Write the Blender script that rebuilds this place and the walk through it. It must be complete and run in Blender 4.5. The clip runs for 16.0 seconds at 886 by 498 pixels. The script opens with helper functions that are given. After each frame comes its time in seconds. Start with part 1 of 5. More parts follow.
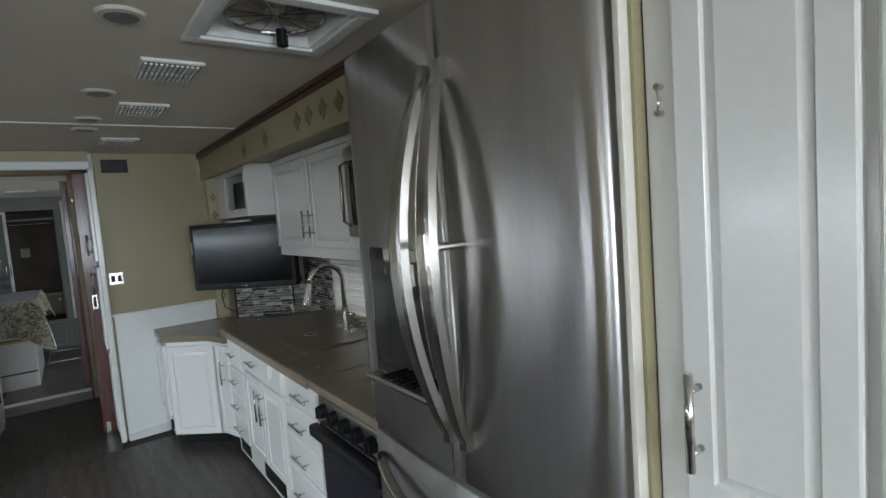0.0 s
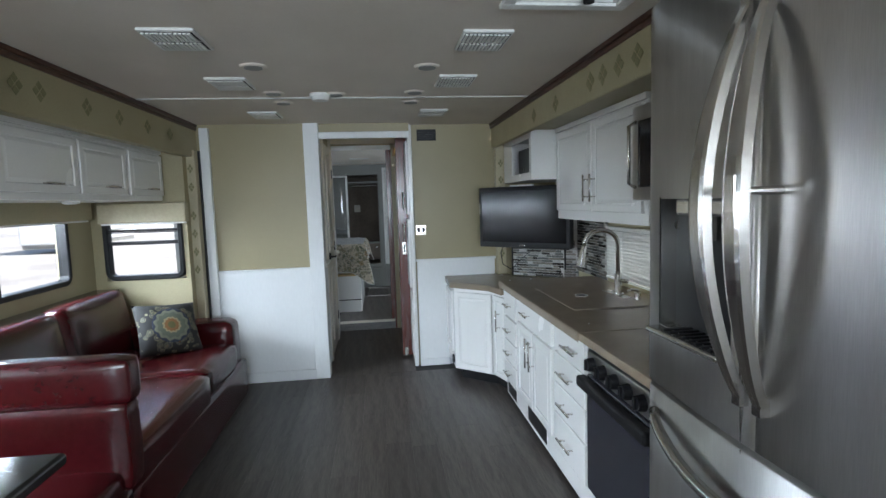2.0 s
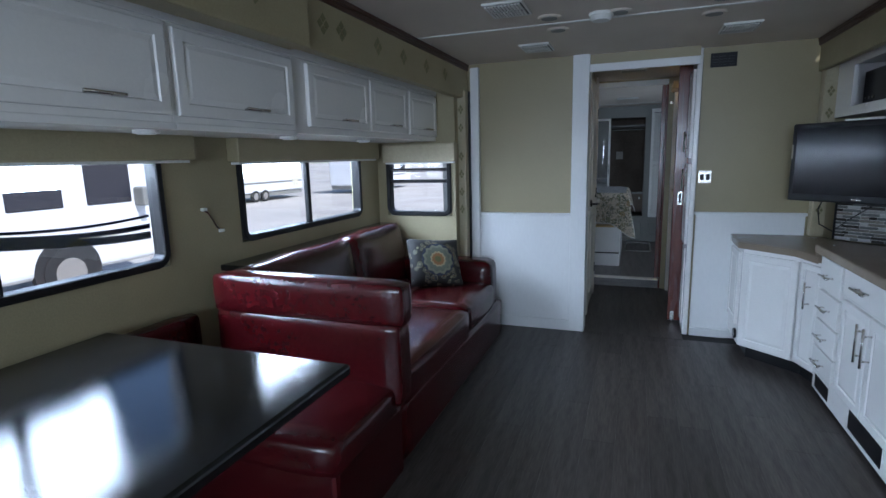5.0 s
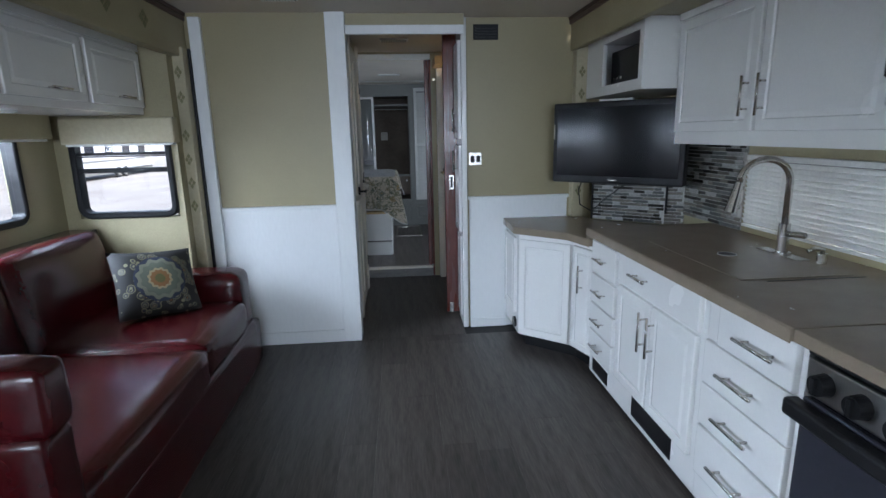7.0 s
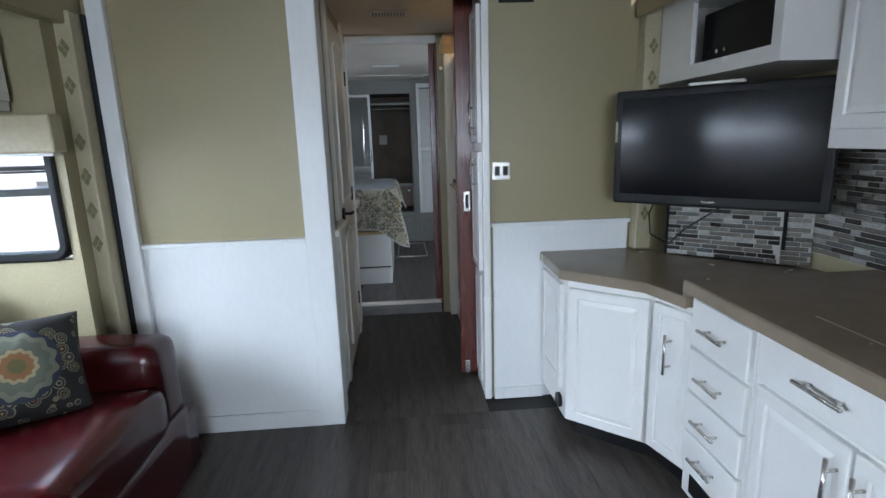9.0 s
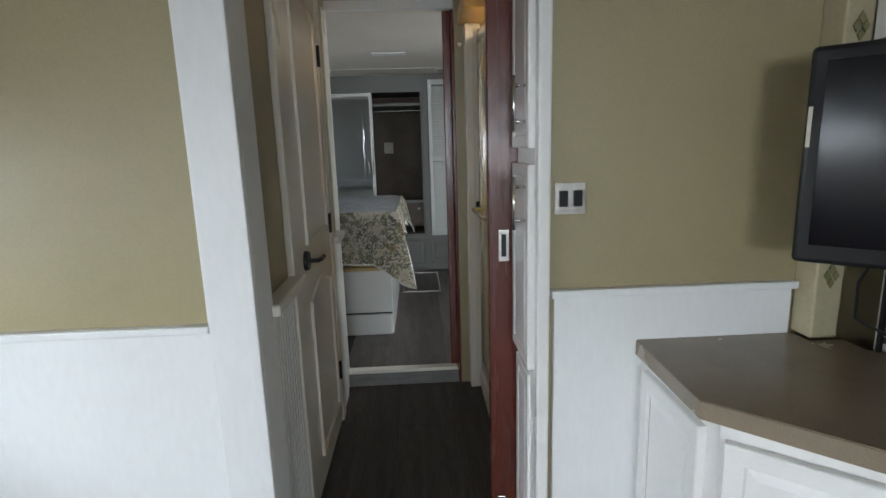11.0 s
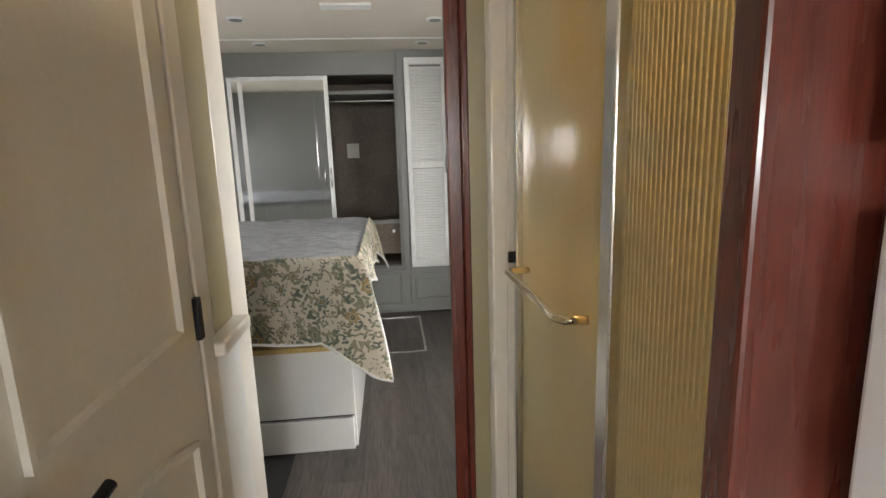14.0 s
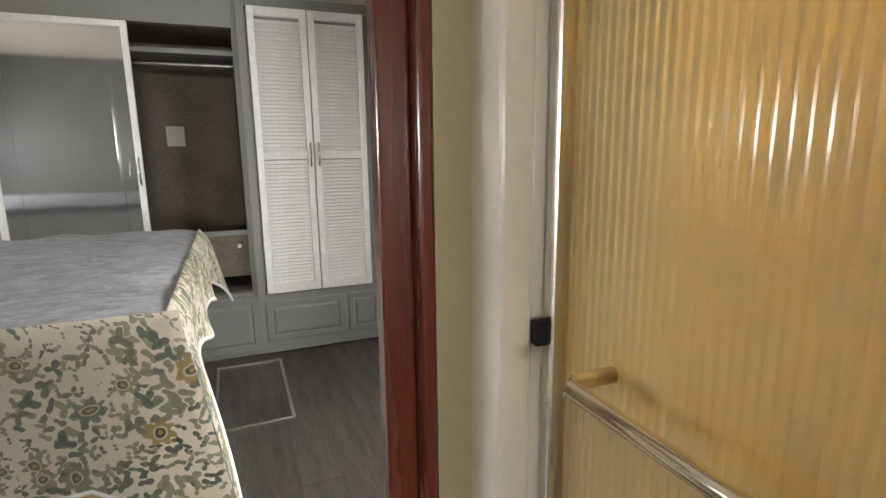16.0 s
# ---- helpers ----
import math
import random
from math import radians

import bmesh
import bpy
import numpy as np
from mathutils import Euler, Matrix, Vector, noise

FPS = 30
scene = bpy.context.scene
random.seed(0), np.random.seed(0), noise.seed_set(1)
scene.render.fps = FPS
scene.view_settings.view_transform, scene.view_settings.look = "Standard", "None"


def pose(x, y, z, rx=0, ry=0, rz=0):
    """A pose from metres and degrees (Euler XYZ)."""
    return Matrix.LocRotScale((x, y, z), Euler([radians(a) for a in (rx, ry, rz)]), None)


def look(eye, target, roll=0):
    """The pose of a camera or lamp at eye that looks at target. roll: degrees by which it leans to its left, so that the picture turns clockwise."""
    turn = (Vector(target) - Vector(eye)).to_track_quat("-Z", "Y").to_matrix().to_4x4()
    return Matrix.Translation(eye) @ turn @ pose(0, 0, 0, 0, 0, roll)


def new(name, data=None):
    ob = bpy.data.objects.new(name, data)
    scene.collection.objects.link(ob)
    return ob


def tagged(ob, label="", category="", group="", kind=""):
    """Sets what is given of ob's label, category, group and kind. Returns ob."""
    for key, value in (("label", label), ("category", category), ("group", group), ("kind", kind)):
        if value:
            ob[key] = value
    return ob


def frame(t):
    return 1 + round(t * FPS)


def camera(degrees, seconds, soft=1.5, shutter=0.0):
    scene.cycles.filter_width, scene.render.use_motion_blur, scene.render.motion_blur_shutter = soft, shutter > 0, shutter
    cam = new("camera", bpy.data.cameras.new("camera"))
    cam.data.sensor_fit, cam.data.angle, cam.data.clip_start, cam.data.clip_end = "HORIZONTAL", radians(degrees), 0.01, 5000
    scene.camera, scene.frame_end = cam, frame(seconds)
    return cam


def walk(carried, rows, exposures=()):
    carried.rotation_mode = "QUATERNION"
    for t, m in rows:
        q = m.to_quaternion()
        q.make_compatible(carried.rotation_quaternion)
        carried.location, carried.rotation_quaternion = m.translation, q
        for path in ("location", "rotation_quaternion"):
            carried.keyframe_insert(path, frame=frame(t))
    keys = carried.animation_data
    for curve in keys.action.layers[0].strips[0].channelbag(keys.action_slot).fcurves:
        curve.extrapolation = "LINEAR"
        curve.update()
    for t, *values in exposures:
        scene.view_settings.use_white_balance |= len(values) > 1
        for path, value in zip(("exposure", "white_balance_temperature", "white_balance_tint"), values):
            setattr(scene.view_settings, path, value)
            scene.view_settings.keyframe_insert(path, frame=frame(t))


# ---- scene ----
cam = camera(81.3, 16.0)
PATH = [
    (0, (1.121, 1.445, 1.539), (2.291, 3.059, 1.382), -4.3),
    (0.5, (1.120, 1.447, 1.514), (2.134, 3.157, 1.297), -3.3),
    (1, (1.114, 1.407, 1.500), (1.899, 3.233, 1.277), -2.1),
    (1.5, (1.084, 1.390, 1.493), (1.616, 3.303, 1.258), -1.6),
    (2, (1.030, 1.395, 1.461), (1.269, 3.371, 1.272), -1.8),
    (2.5, (0.933, 1.380, 1.456), (0.867, 3.370, 1.266), -1.7),
    (3, (0.856, 1.367, 1.444), (0.552, 3.332, 1.230), -1.3),
    (3.2, (0.836, 1.375, 1.437), (0.438, 3.322, 1.211), -1.3),
    (5.3, (0.928, 1.730, 1.391), (0.241, 3.572, 1.025), -1.5),
    (5.5, (0.937, 1.799, 1.394), (0.390, 3.686, 1.020), -1.2),
    (6, (0.909, 1.983, 1.387), (0.739, 3.944, 1.030), -0.8),
    (6.5, (0.846, 2.129, 1.392), (0.933, 4.084, 0.981), -1.0),
    (7, (0.862, 2.332, 1.380), (1.020, 4.278, 0.944), -1.2),
    (7.5, (0.903, 2.558, 1.366), (1.032, 4.502, 0.912), -1.9),
    (8, (0.888, 2.814, 1.379), (1.013, 4.754, 0.911), -1.9),
    (8.2, (0.879, 2.918, 1.379), (1.017, 4.859, 0.916), -1.9),
    (10.3, (0.969, 4.082, 1.366), (1.104, 6.040, 0.981), -1.5),
    (10.5, (0.970, 4.192, 1.362), (1.112, 6.148, 0.971), -1.8),
    (11, (0.970, 4.486, 1.355), (1.057, 6.446, 0.967), -1.7),
    (11.5, (0.974, 4.752, 1.368), (1.011, 6.717, 0.996), -1.9),
    (12, (0.945, 5.017, 1.363), (1.029, 6.985, 1.018), -1.7),
    (12.5, (0.915, 5.231, 1.369), (1.080, 7.193, 1.018), -1.8),
    (13, (0.932, 5.450, 1.344), (1.065, 7.420, 1.024), -2.3),
    (13.5, (0.952, 5.646, 1.361), (1.061, 7.614, 1.021), -2.3),
    (14, (0.959, 5.846, 1.349), (1.150, 7.800, 0.970), -1.8),
    (14.5, (0.932, 6.096, 1.349), (1.230, 8.047, 1.023), -2.0),
    (15, (0.948, 6.282, 1.337), (1.298, 8.221, 0.996), -2.3),
    (15.5, (0.962, 6.506, 1.316), (1.489, 8.401, 0.955), -1.7),
    (16, (0.963, 6.727, 1.263), (1.697, 8.548, 0.883), -0.7),
]
EXPOSURES = [(0, 0.5, 6450, 11), (1, 0.72, 6250, 11), (3, 1.2, 6000, 12), (5.3, 0.38, 5450, 14), (6, 0.42, 5600, 14), (8, 1.05, 5850, 14), (11, 1.15, 6600, 13), (12.5, 1.8, 7400, 18), (13.5, 2.15, 7500, 18), (16, 2.45, 7500, 18)]
walk(cam, [(t, look(eye, target, roll)) for t, eye, target, roll in PATH], EXPOSURES)

# ---- world, sun, daylight in the openings ----
world = bpy.data.worlds.new("sky")
scene.world = world
world.use_nodes = True
wn = world.node_tree
sky = wn.nodes.new("ShaderNodeTexSky")
sky.sky_type, sky.sun_disc = "NISHITA", False
sky.sun_elevation, sky.sun_rotation = radians(50), radians(112)
wn.nodes["Background"].inputs["Strength"].default_value = 0.15
wn.links.new(sky.outputs[0], wn.nodes["Background"].inputs["Color"])


def lamp(name, kind, m, energy, color, **kw):
    data = bpy.data.lights.new(name, kind)
    data.energy, data.color = energy, color
    if kind == "AREA":
        data.shape, data.size, data.size_y = "RECTANGLE", kw["size"], kw["size_y"]
    else:
        data.angle = kw["angle"]
    ob = new(name, data)
    ob.matrix_basis = m
    return ob


lamp("sun", "SUN", look((20 * math.sin(radians(112)), 20 * math.cos(radians(112)), 23.8), (0, 0, 0)), 5.0, (1, 0.95, 0.88), angle=radians(0.5))
DAY = (0.80, 0.91, 1.0)
lamp("windshield_daylight", "AREA", look((0.85, -1.72, 1.45), (0.75, 2.4, 2.5)), 70, DAY, size=2.2, size_y=1.0)
lamp("bedroom_left_daylight", "AREA", look((-1.13, 8.5, 1.34), (0.8, 8.4, 0.3)), 3.5, DAY, size=0.8, size_y=0.28)
lamp("bedroom_right_daylight", "AREA", look((2.28, 7.86, 1.42), (0.6, 7.7, 0.25)), 11, DAY, size=0.6, size_y=0.5)
for y, width in ((2.7, 1.4), (4.54, 1.35)):
    lamp("slide_window_daylight", "AREA", look((-1.62, y, 1.66), (1.6, y, 1.30)), 54, DAY, size=width, size_y=0.75)
lamp("end_window_daylight", "AREA", look((-0.74, 5.95, 1.85), (-0.3, 3.0, 0.5)), 6, DAY, size=0.55, size_y=0.6)
lamp("shower_skylight", "AREA", look((1.85, 6.65, 2.06), (1.85, 6.65, 0)), 10, (1, 0.85, 0.62), size=0.5, size_y=0.5)
lamp("cab_side_daylight", "AREA", look((-1.3, -0.7, 1.3), (1.9, 3.2, 0.8)), 16, DAY, size=1.0, size_y=0.65)


# ---- materials ----
def mat(name, color, rough=0.5, metal=0.0, var=0.08, scale=6.0, stretch=(1, 1, 1), bump=0.02, fine=60.0, color2=None, coat=0.0, island=0.0, rand=0.0, spec=0.5):
    """A surface with broad stains, fine grain and bump, on object coordinates in metres."""
    m = bpy.data.materials.new(name)
    m.use_nodes = True
    n, l = m.node_tree.nodes, m.node_tree.links
    b = n["Principled BSDF"]
    tc, mp = n.new("ShaderNodeTexCoord"), n.new("ShaderNodeMapping")
    mp.inputs["Scale"].default_value = stretch
    l.new(tc.outputs["Object"], mp.inputs["Vector"])
    big, small = n.new("ShaderNodeTexNoise"), n.new("ShaderNodeTexNoise")
    for t, s in ((big, scale), (small, fine)):
        t.inputs["Scale"].default_value = s
        t.inputs["Detail"].default_value = 4
        l.new(mp.outputs[0], t.inputs["Vector"])
    mix = n.new("ShaderNodeMix")
    mix.data_type = "RGBA"
    c2 = color2 or tuple(c * (1 - 2.2 * var) for c in color)
    mix.inputs["A"].default_value, mix.inputs["B"].default_value = (*color, 1), (*c2, 1)
    add = n.new("ShaderNodeMath")
    add.operation = "ADD"
    ramp = n.new("ShaderNodeMapRange")
    ramp.inputs["From Min"].default_value, ramp.inputs["From Max"].default_value = 0.75, 1.3
    l.new(big.outputs[0], add.inputs[0]), l.new(small.outputs[0], add.inputs[1])
    l.new(add.outputs[0], ramp.inputs["Value"]), l.new(ramp.outputs[0], mix.inputs["Factor"])
    out = mix.outputs["Result"]
    if rand:
        oi, hsv, mr = n.new("ShaderNodeObjectInfo"), n.new("ShaderNodeHueSaturation"), n.new("ShaderNodeMapRange")
        mr.inputs["To Min"].default_value, mr.inputs["To Max"].default_value = 1 - rand, 1 + rand
        l.new(oi.outputs["Random"], mr.inputs["Value"]), l.new(mr.outputs[0], hsv.inputs["Value"])
        l.new(out, hsv.inputs["Color"])
        out = hsv.outputs[0]
    l.new(out, b.inputs["Base Color"])
    b.inputs["Metallic"].default_value = metal
    b.inputs["Specular IOR Level"].default_value = spec
    b.inputs["Coat Weight"].default_value = coat
    b.inputs["Coat Roughness"].default_value = 0.12
    rr = n.new("ShaderNodeMapRange")
    rr.inputs["To Min"].default_value, rr.inputs["To Max"].default_value = max(0.02, rough - 0.06), rough + 0.06
    l.new(big.outputs[0], rr.inputs["Value"]), l.new(rr.outputs[0], b.inputs["Roughness"])
    bp = n.new("ShaderNodeBump")
    bp.inputs["Strength"].default_value, bp.inputs["Distance"].default_value = 0.5, bump * 0.02
    l.new(add.outputs[0], bp.inputs["Height"]), l.new(bp.outputs[0], b.inputs["Normal"])
    return m


OLIVE = mat("olive_paint", (0.34, 0.29, 0.165), 0.42, var=0.05, scale=2, bump=0.05, fine=180)
OLIVE2 = mat("olive_vinyl", (0.35, 0.305, 0.18), 0.5, var=0.07, scale=3, bump=0.08, fine=120)
PILASTER = mat("cream_vinyl", (0.44, 0.385, 0.25), 0.5, var=0.07, scale=3)
WHITE = mat("white_wall_paint", (0.78, 0.79, 0.78), 0.42, var=0.025, scale=2, stretch=(1, 1, 0.3), bump=0.06)
GLOSS = mat("white_cabinet_paint", (0.78, 0.77, 0.74), 0.25, var=0.02, scale=3, bump=0.03, fine=90, coat=0.25)
CREAM = mat("cream_trim_paint", (0.74, 0.70, 0.62), 0.3, var=0.03, scale=3, bump=0.03, coat=0.2)
CEILING = mat("ceiling_vinyl", (0.68, 0.61, 0.52), 0.75, var=0.05, scale=2.5, bump=0.15, fine=250)
PLANK = mat("grey_vinyl_plank", (0.09, 0.076, 0.067), 0.40, var=0.25, scale=3, stretch=(8, 0.7, 1), bump=0.05, fine=16, color2=(0.034, 0.028, 0.025), rand=0.2, spec=0.35)
SUB = mat("dark_subfloor", (0.02, 0.018, 0.017), 0.8)
LEATHER = mat("red_leather", (0.05, 0.0035, 0.005), 0.22, var=0.12, scale=2, bump=0.0, fine=40, spec=0.5)
TABLE = mat("black_laminate", (0.008, 0.008, 0.009), 0.08, var=0.2, scale=9, bump=0.03, fine=150)
COUNTER = mat("beige_solid_surface", (0.27, 0.212, 0.152), 0.25, var=0.1, scale=8, bump=0.02, fine=320)
# Brushed grain; its upright colour bands also stand in for reflected streaks.
STEEL = mat("brushed_steel", (0.60, 0.585, 0.57), 0.3, metal=1, var=0.08, scale=1.6, stretch=(9, 9, 0.3), bump=0.004, fine=70)
nodes_, links_ = STEEL.node_tree.nodes, STEEL.node_tree.links
brush = nodes_.new("ShaderNodeTangent")
brush.direction_type, brush.axis = "RADIAL", "Z"
links_.new(brush.outputs[0], nodes_["Principled BSDF"].inputs["Tangent"])
nodes_["Principled BSDF"].inputs["Anisotropic"].default_value = 0.85
nodes_["Principled BSDF"].inputs["Anisotropic Rotation"].default_value = 0.25
CHROME = mat("brushed_nickel", (0.62, 0.60, 0.57), 0.22, metal=1, var=0.03)
ALU = mat("aluminium", (0.72, 0.70, 0.66), 0.25, metal=1, var=0.04)
BRASS = mat("pale_brass", (0.80, 0.71, 0.54), 0.2, metal=1, var=0.04)
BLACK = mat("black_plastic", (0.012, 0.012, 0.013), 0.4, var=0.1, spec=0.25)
SCREEN = mat("screen_glass", (0.004, 0.004, 0.006), 0.15, var=0.05, scale=0.6, bump=0.0, spec=0.3)
DARKGLASS = mat("dark_glass", (0.03, 0.03, 0.038), 0.12, var=0.05, bump=0.0)
MAHOGANY = mat("mahogany", (0.14, 0.028, 0.016), 0.27, var=0.2, scale=4, stretch=(9, 9, 0.6), bump=0.03, fine=30, coat=0.3)
WALNUT = mat("dark_wood_trim", (0.07, 0.028, 0.016), 0.35, var=0.2, scale=5, stretch=(8, 1, 8), fine=30)
MIRROR = mat("mirror_glass", (0.85, 0.87, 0.87), 0.02, metal=1, var=0.01, bump=0.0)
GREY = mat("grey_green_paint", (0.21, 0.21, 0.192), 0.5, var=0.05, scale=3)
CLOSET = mat("brown_closet_lining", (0.16, 0.125, 0.095), 0.7, var=0.2, scale=4, bump=0.2)
GROUT = mat("pale_grout", (0.5, 0.48, 0.44), 0.8)
SHOWER = mat("amber_fibreglass", (0.74, 0.60, 0.32), 0.75, var=0.05)
YELLOW = mat("varnished_pine", (0.62, 0.42, 0.16), 0.35, var=0.12, scale=4, stretch=(6, 6, 1))
GRAVEL = mat("pale_gravel", (0.42, 0.39, 0.35), 0.9, var=0.15, scale=0.3, bump=0.5, fine=12)
VANWHITE = mat("white_gelcoat", (0.72, 0.73, 0.74), 0.25, var=0.03, scale=1)
VANBLUE = mat("blue_stripe_paint", (0.03, 0.05, 0.22), 0.25, var=0.1)
RUBBER = mat("tyre_rubber", (0.02, 0.02, 0.02), 0.8)
OUTLET = mat("ivory_plastic", (0.6, 0.56, 0.44), 0.4)
PAPER = mat("paper", (0.55, 0.53, 0.48), 0.8)
LIFTED = mat("stencil_green", (0.20, 0.19, 0.09), 0.6)
GRILLE = mat("grille_white", (0.78, 0.78, 0.74), 0.4)
# Pale grey holds the window's sheen on the quilt as base colour.
BEDTOP = mat("quilt_with_sheen", (0.66, 0.67, 0.68), 0.75, var=0.12, scale=14, stretch=(1, 2.5, 1), bump=0.5, fine=55, color2=(0.34, 0.35, 0.37))
TILES = [mat("tile_" + n, c, r, var=0.2, scale=20, bump=0.04, rand=0.25) for n, c, r in (("dark", (0.05, 0.047, 0.04), 0.12), ("taupe", (0.22, 0.20, 0.17), 0.2), ("pale", (0.45, 0.44, 0.41), 0.2), ("grey", (0.15, 0.155, 0.145), 0.15))]


def glass(name, color, rough, transmission=1.0):
    m = bpy.data.materials.new(name)
    m.use_nodes = True
    b = m.node_tree.nodes["Principled BSDF"]
    b.inputs["Base Color"].default_value = (*color, 1)
    b.inputs["Roughness"].default_value = rough
    b.inputs["Transmission Weight"].default_value = transmission
    b.inputs["IOR"].default_value = 1.45
    return m


PANE = glass("window_glass", (0.97, 0.98, 0.98), 0.0)
RIBBED = glass("ribbed_amber_glass", (0.56, 0.49, 0.29), 0.11, 0.3)


def floral(name):
    """Cream cloth with sprays of grey-green leaves, berries and ringed ochre blossoms."""
    m = bpy.data.materials.new(name)
    m.use_nodes = True
    n, l = m.node_tree.nodes, m.node_tree.links
    b = n["Principled BSDF"]

    def op(kind, *args):
        q = n.new("ShaderNodeMath")
        q.operation = kind
        for k, v in enumerate(args):
            if isinstance(v, (int, float)):
                q.inputs[k].default_value = v
            else:
                l.new(v, q.inputs[k])
        return q.outputs[0]

    def split(vec):
        q = n.new("ShaderNodeSeparateXYZ")
        l.new(vec, q.inputs[0])
        return q.outputs

    def mixed(fac, a, c):
        q = n.new("ShaderNodeMix")
        q.data_type = "RGBA"
        l.new(fac, q.inputs["Factor"])
        for key, v in (("A", a), ("B", c)):
            if isinstance(v, tuple):
                q.inputs[key].default_value = (*v, 1)
            else:
                l.new(v, q.inputs[key])
        return q.outputs["Result"]
    tc = n.new("ShaderNodeTexCoord")
    x, y, z = split(tc.outputs["Object"])
    flat, warp, off = n.new("ShaderNodeCombineXYZ"), n.new("ShaderNodeTexNoise"), n.new("ShaderNodeVectorMath")
    l.new(op("ADD", x, y), flat.inputs[0]), l.new(z, flat.inputs[1])
    warp.inputs["Scale"].default_value = 16
    off.operation = "MULTIPLY_ADD"
    off.inputs[1].default_value = (0.03, 0.03, 0)
    l.new(flat.outputs[0], warp.inputs["Vector"])
    l.new(warp.outputs["Color"], off.inputs[0]), l.new(flat.outputs[0], off.inputs[2])
    # broad patches decide where leaves crowd and where the cream shows
    crowd = n.new("ShaderNodeTexNoise")
    crowd.inputs["Scale"].default_value = 7
    l.new(flat.outputs[0], crowd.inputs["Vector"])
    col = (0.76, 0.69, 0.58)
    leaves = ((0.20, 0.22, 0.14), (0.29, 0.29, 0.19), (0.14, 0.17, 0.14), (0.35, 0.33, 0.22))
    heads = ((0.42, 0.30, 0.13), (0.27, 0.29, 0.19), (0.34, 0.31, 0.19), (0.20, 0.24, 0.20))
    for scale, petals, size, depth, tones, patchy in ((40, 2, 0.27, 0.17, leaves, 1.3), (22, 3, 0.24, 0.17, leaves, 1.1), (13, 7, 0.30, 0.07, heads, 0.5)):
        v = n.new("ShaderNodeTexVoronoi")
        v.voronoi_dimensions = "2D"
        v.inputs["Scale"].default_value = scale
        v.inputs["Randomness"].default_value = 0.85
        l.new(off.outputs[0], v.inputs["Vector"])
        d = n.new("ShaderNodeVectorMath")
        d.operation = "SUBTRACT"
        l.new(off.outputs[0], d.inputs[0]), l.new(v.outputs["Position"], d.inputs[1])
        dx, dy, _ = split(d.outputs[0])
        rnd = n.new("ShaderNodeSeparateColor")
        l.new(v.outputs["Color"], rnd.inputs[0])
        spin = op("MULTIPLY_ADD", rnd.outputs[1], 6.28, op("MULTIPLY", op("ARCTAN2", dy, dx), petals))
        edge = op("ADD", op("MULTIPLY_ADD", op("COSINE", spin), depth, size), op("MULTIPLY", op("SUBTRACT", crowd.outputs[0], 0.5), patchy))
        r = v.outputs["Distance"]
        inside = op("LESS_THAN", r, edge)
        ramp = n.new("ShaderNodeValToRGB")
        ramp.color_ramp.interpolation = "CONSTANT"
        ramp.color_ramp.elements[1].position = 0.25
        ramp.color_ramp.elements.new(0.5), ramp.color_ramp.elements.new(0.75)
        for e, c in zip(ramp.color_ramp.elements, tones):
            e.color = (*c, 1)
        l.new(rnd.outputs[0], ramp.inputs[0])
        tone = ramp.outputs[0]
        if petals > 5:
            tone = mixed(op("LESS_THAN", r, 0.17), tone, (0.60, 0.52, 0.38))
            tone = mixed(op("LESS_THAN", r, 0.12), tone, (0.13, 0.14, 0.11))
            tone = mixed(op("LESS_THAN", r, 0.06), tone, (0.45, 0.30, 0.12))
            inside = op("MULTIPLY", inside, op("GREATER_THAN", rnd.outputs[2], 0.55))
        col = mixed(op("MULTIPLY", inside, 0.9), col, tone)
    l.new(col, b.inputs["Base Color"])
    b.inputs["Roughness"].default_value = 0.85
    weave, bp = n.new("ShaderNodeTexNoise"), n.new("ShaderNodeBump")
    weave.inputs["Scale"].default_value = 40
    bp.inputs["Strength"].default_value, bp.inputs["Distance"].default_value = 0.3, 0.006
    l.new(tc.outputs["Object"], weave.inputs["Vector"]), l.new(weave.outputs[0], bp.inputs["Height"]), l.new(bp.outputs[0], b.inputs["Normal"])
    return m


FLORAL = floral("floral_cloth")


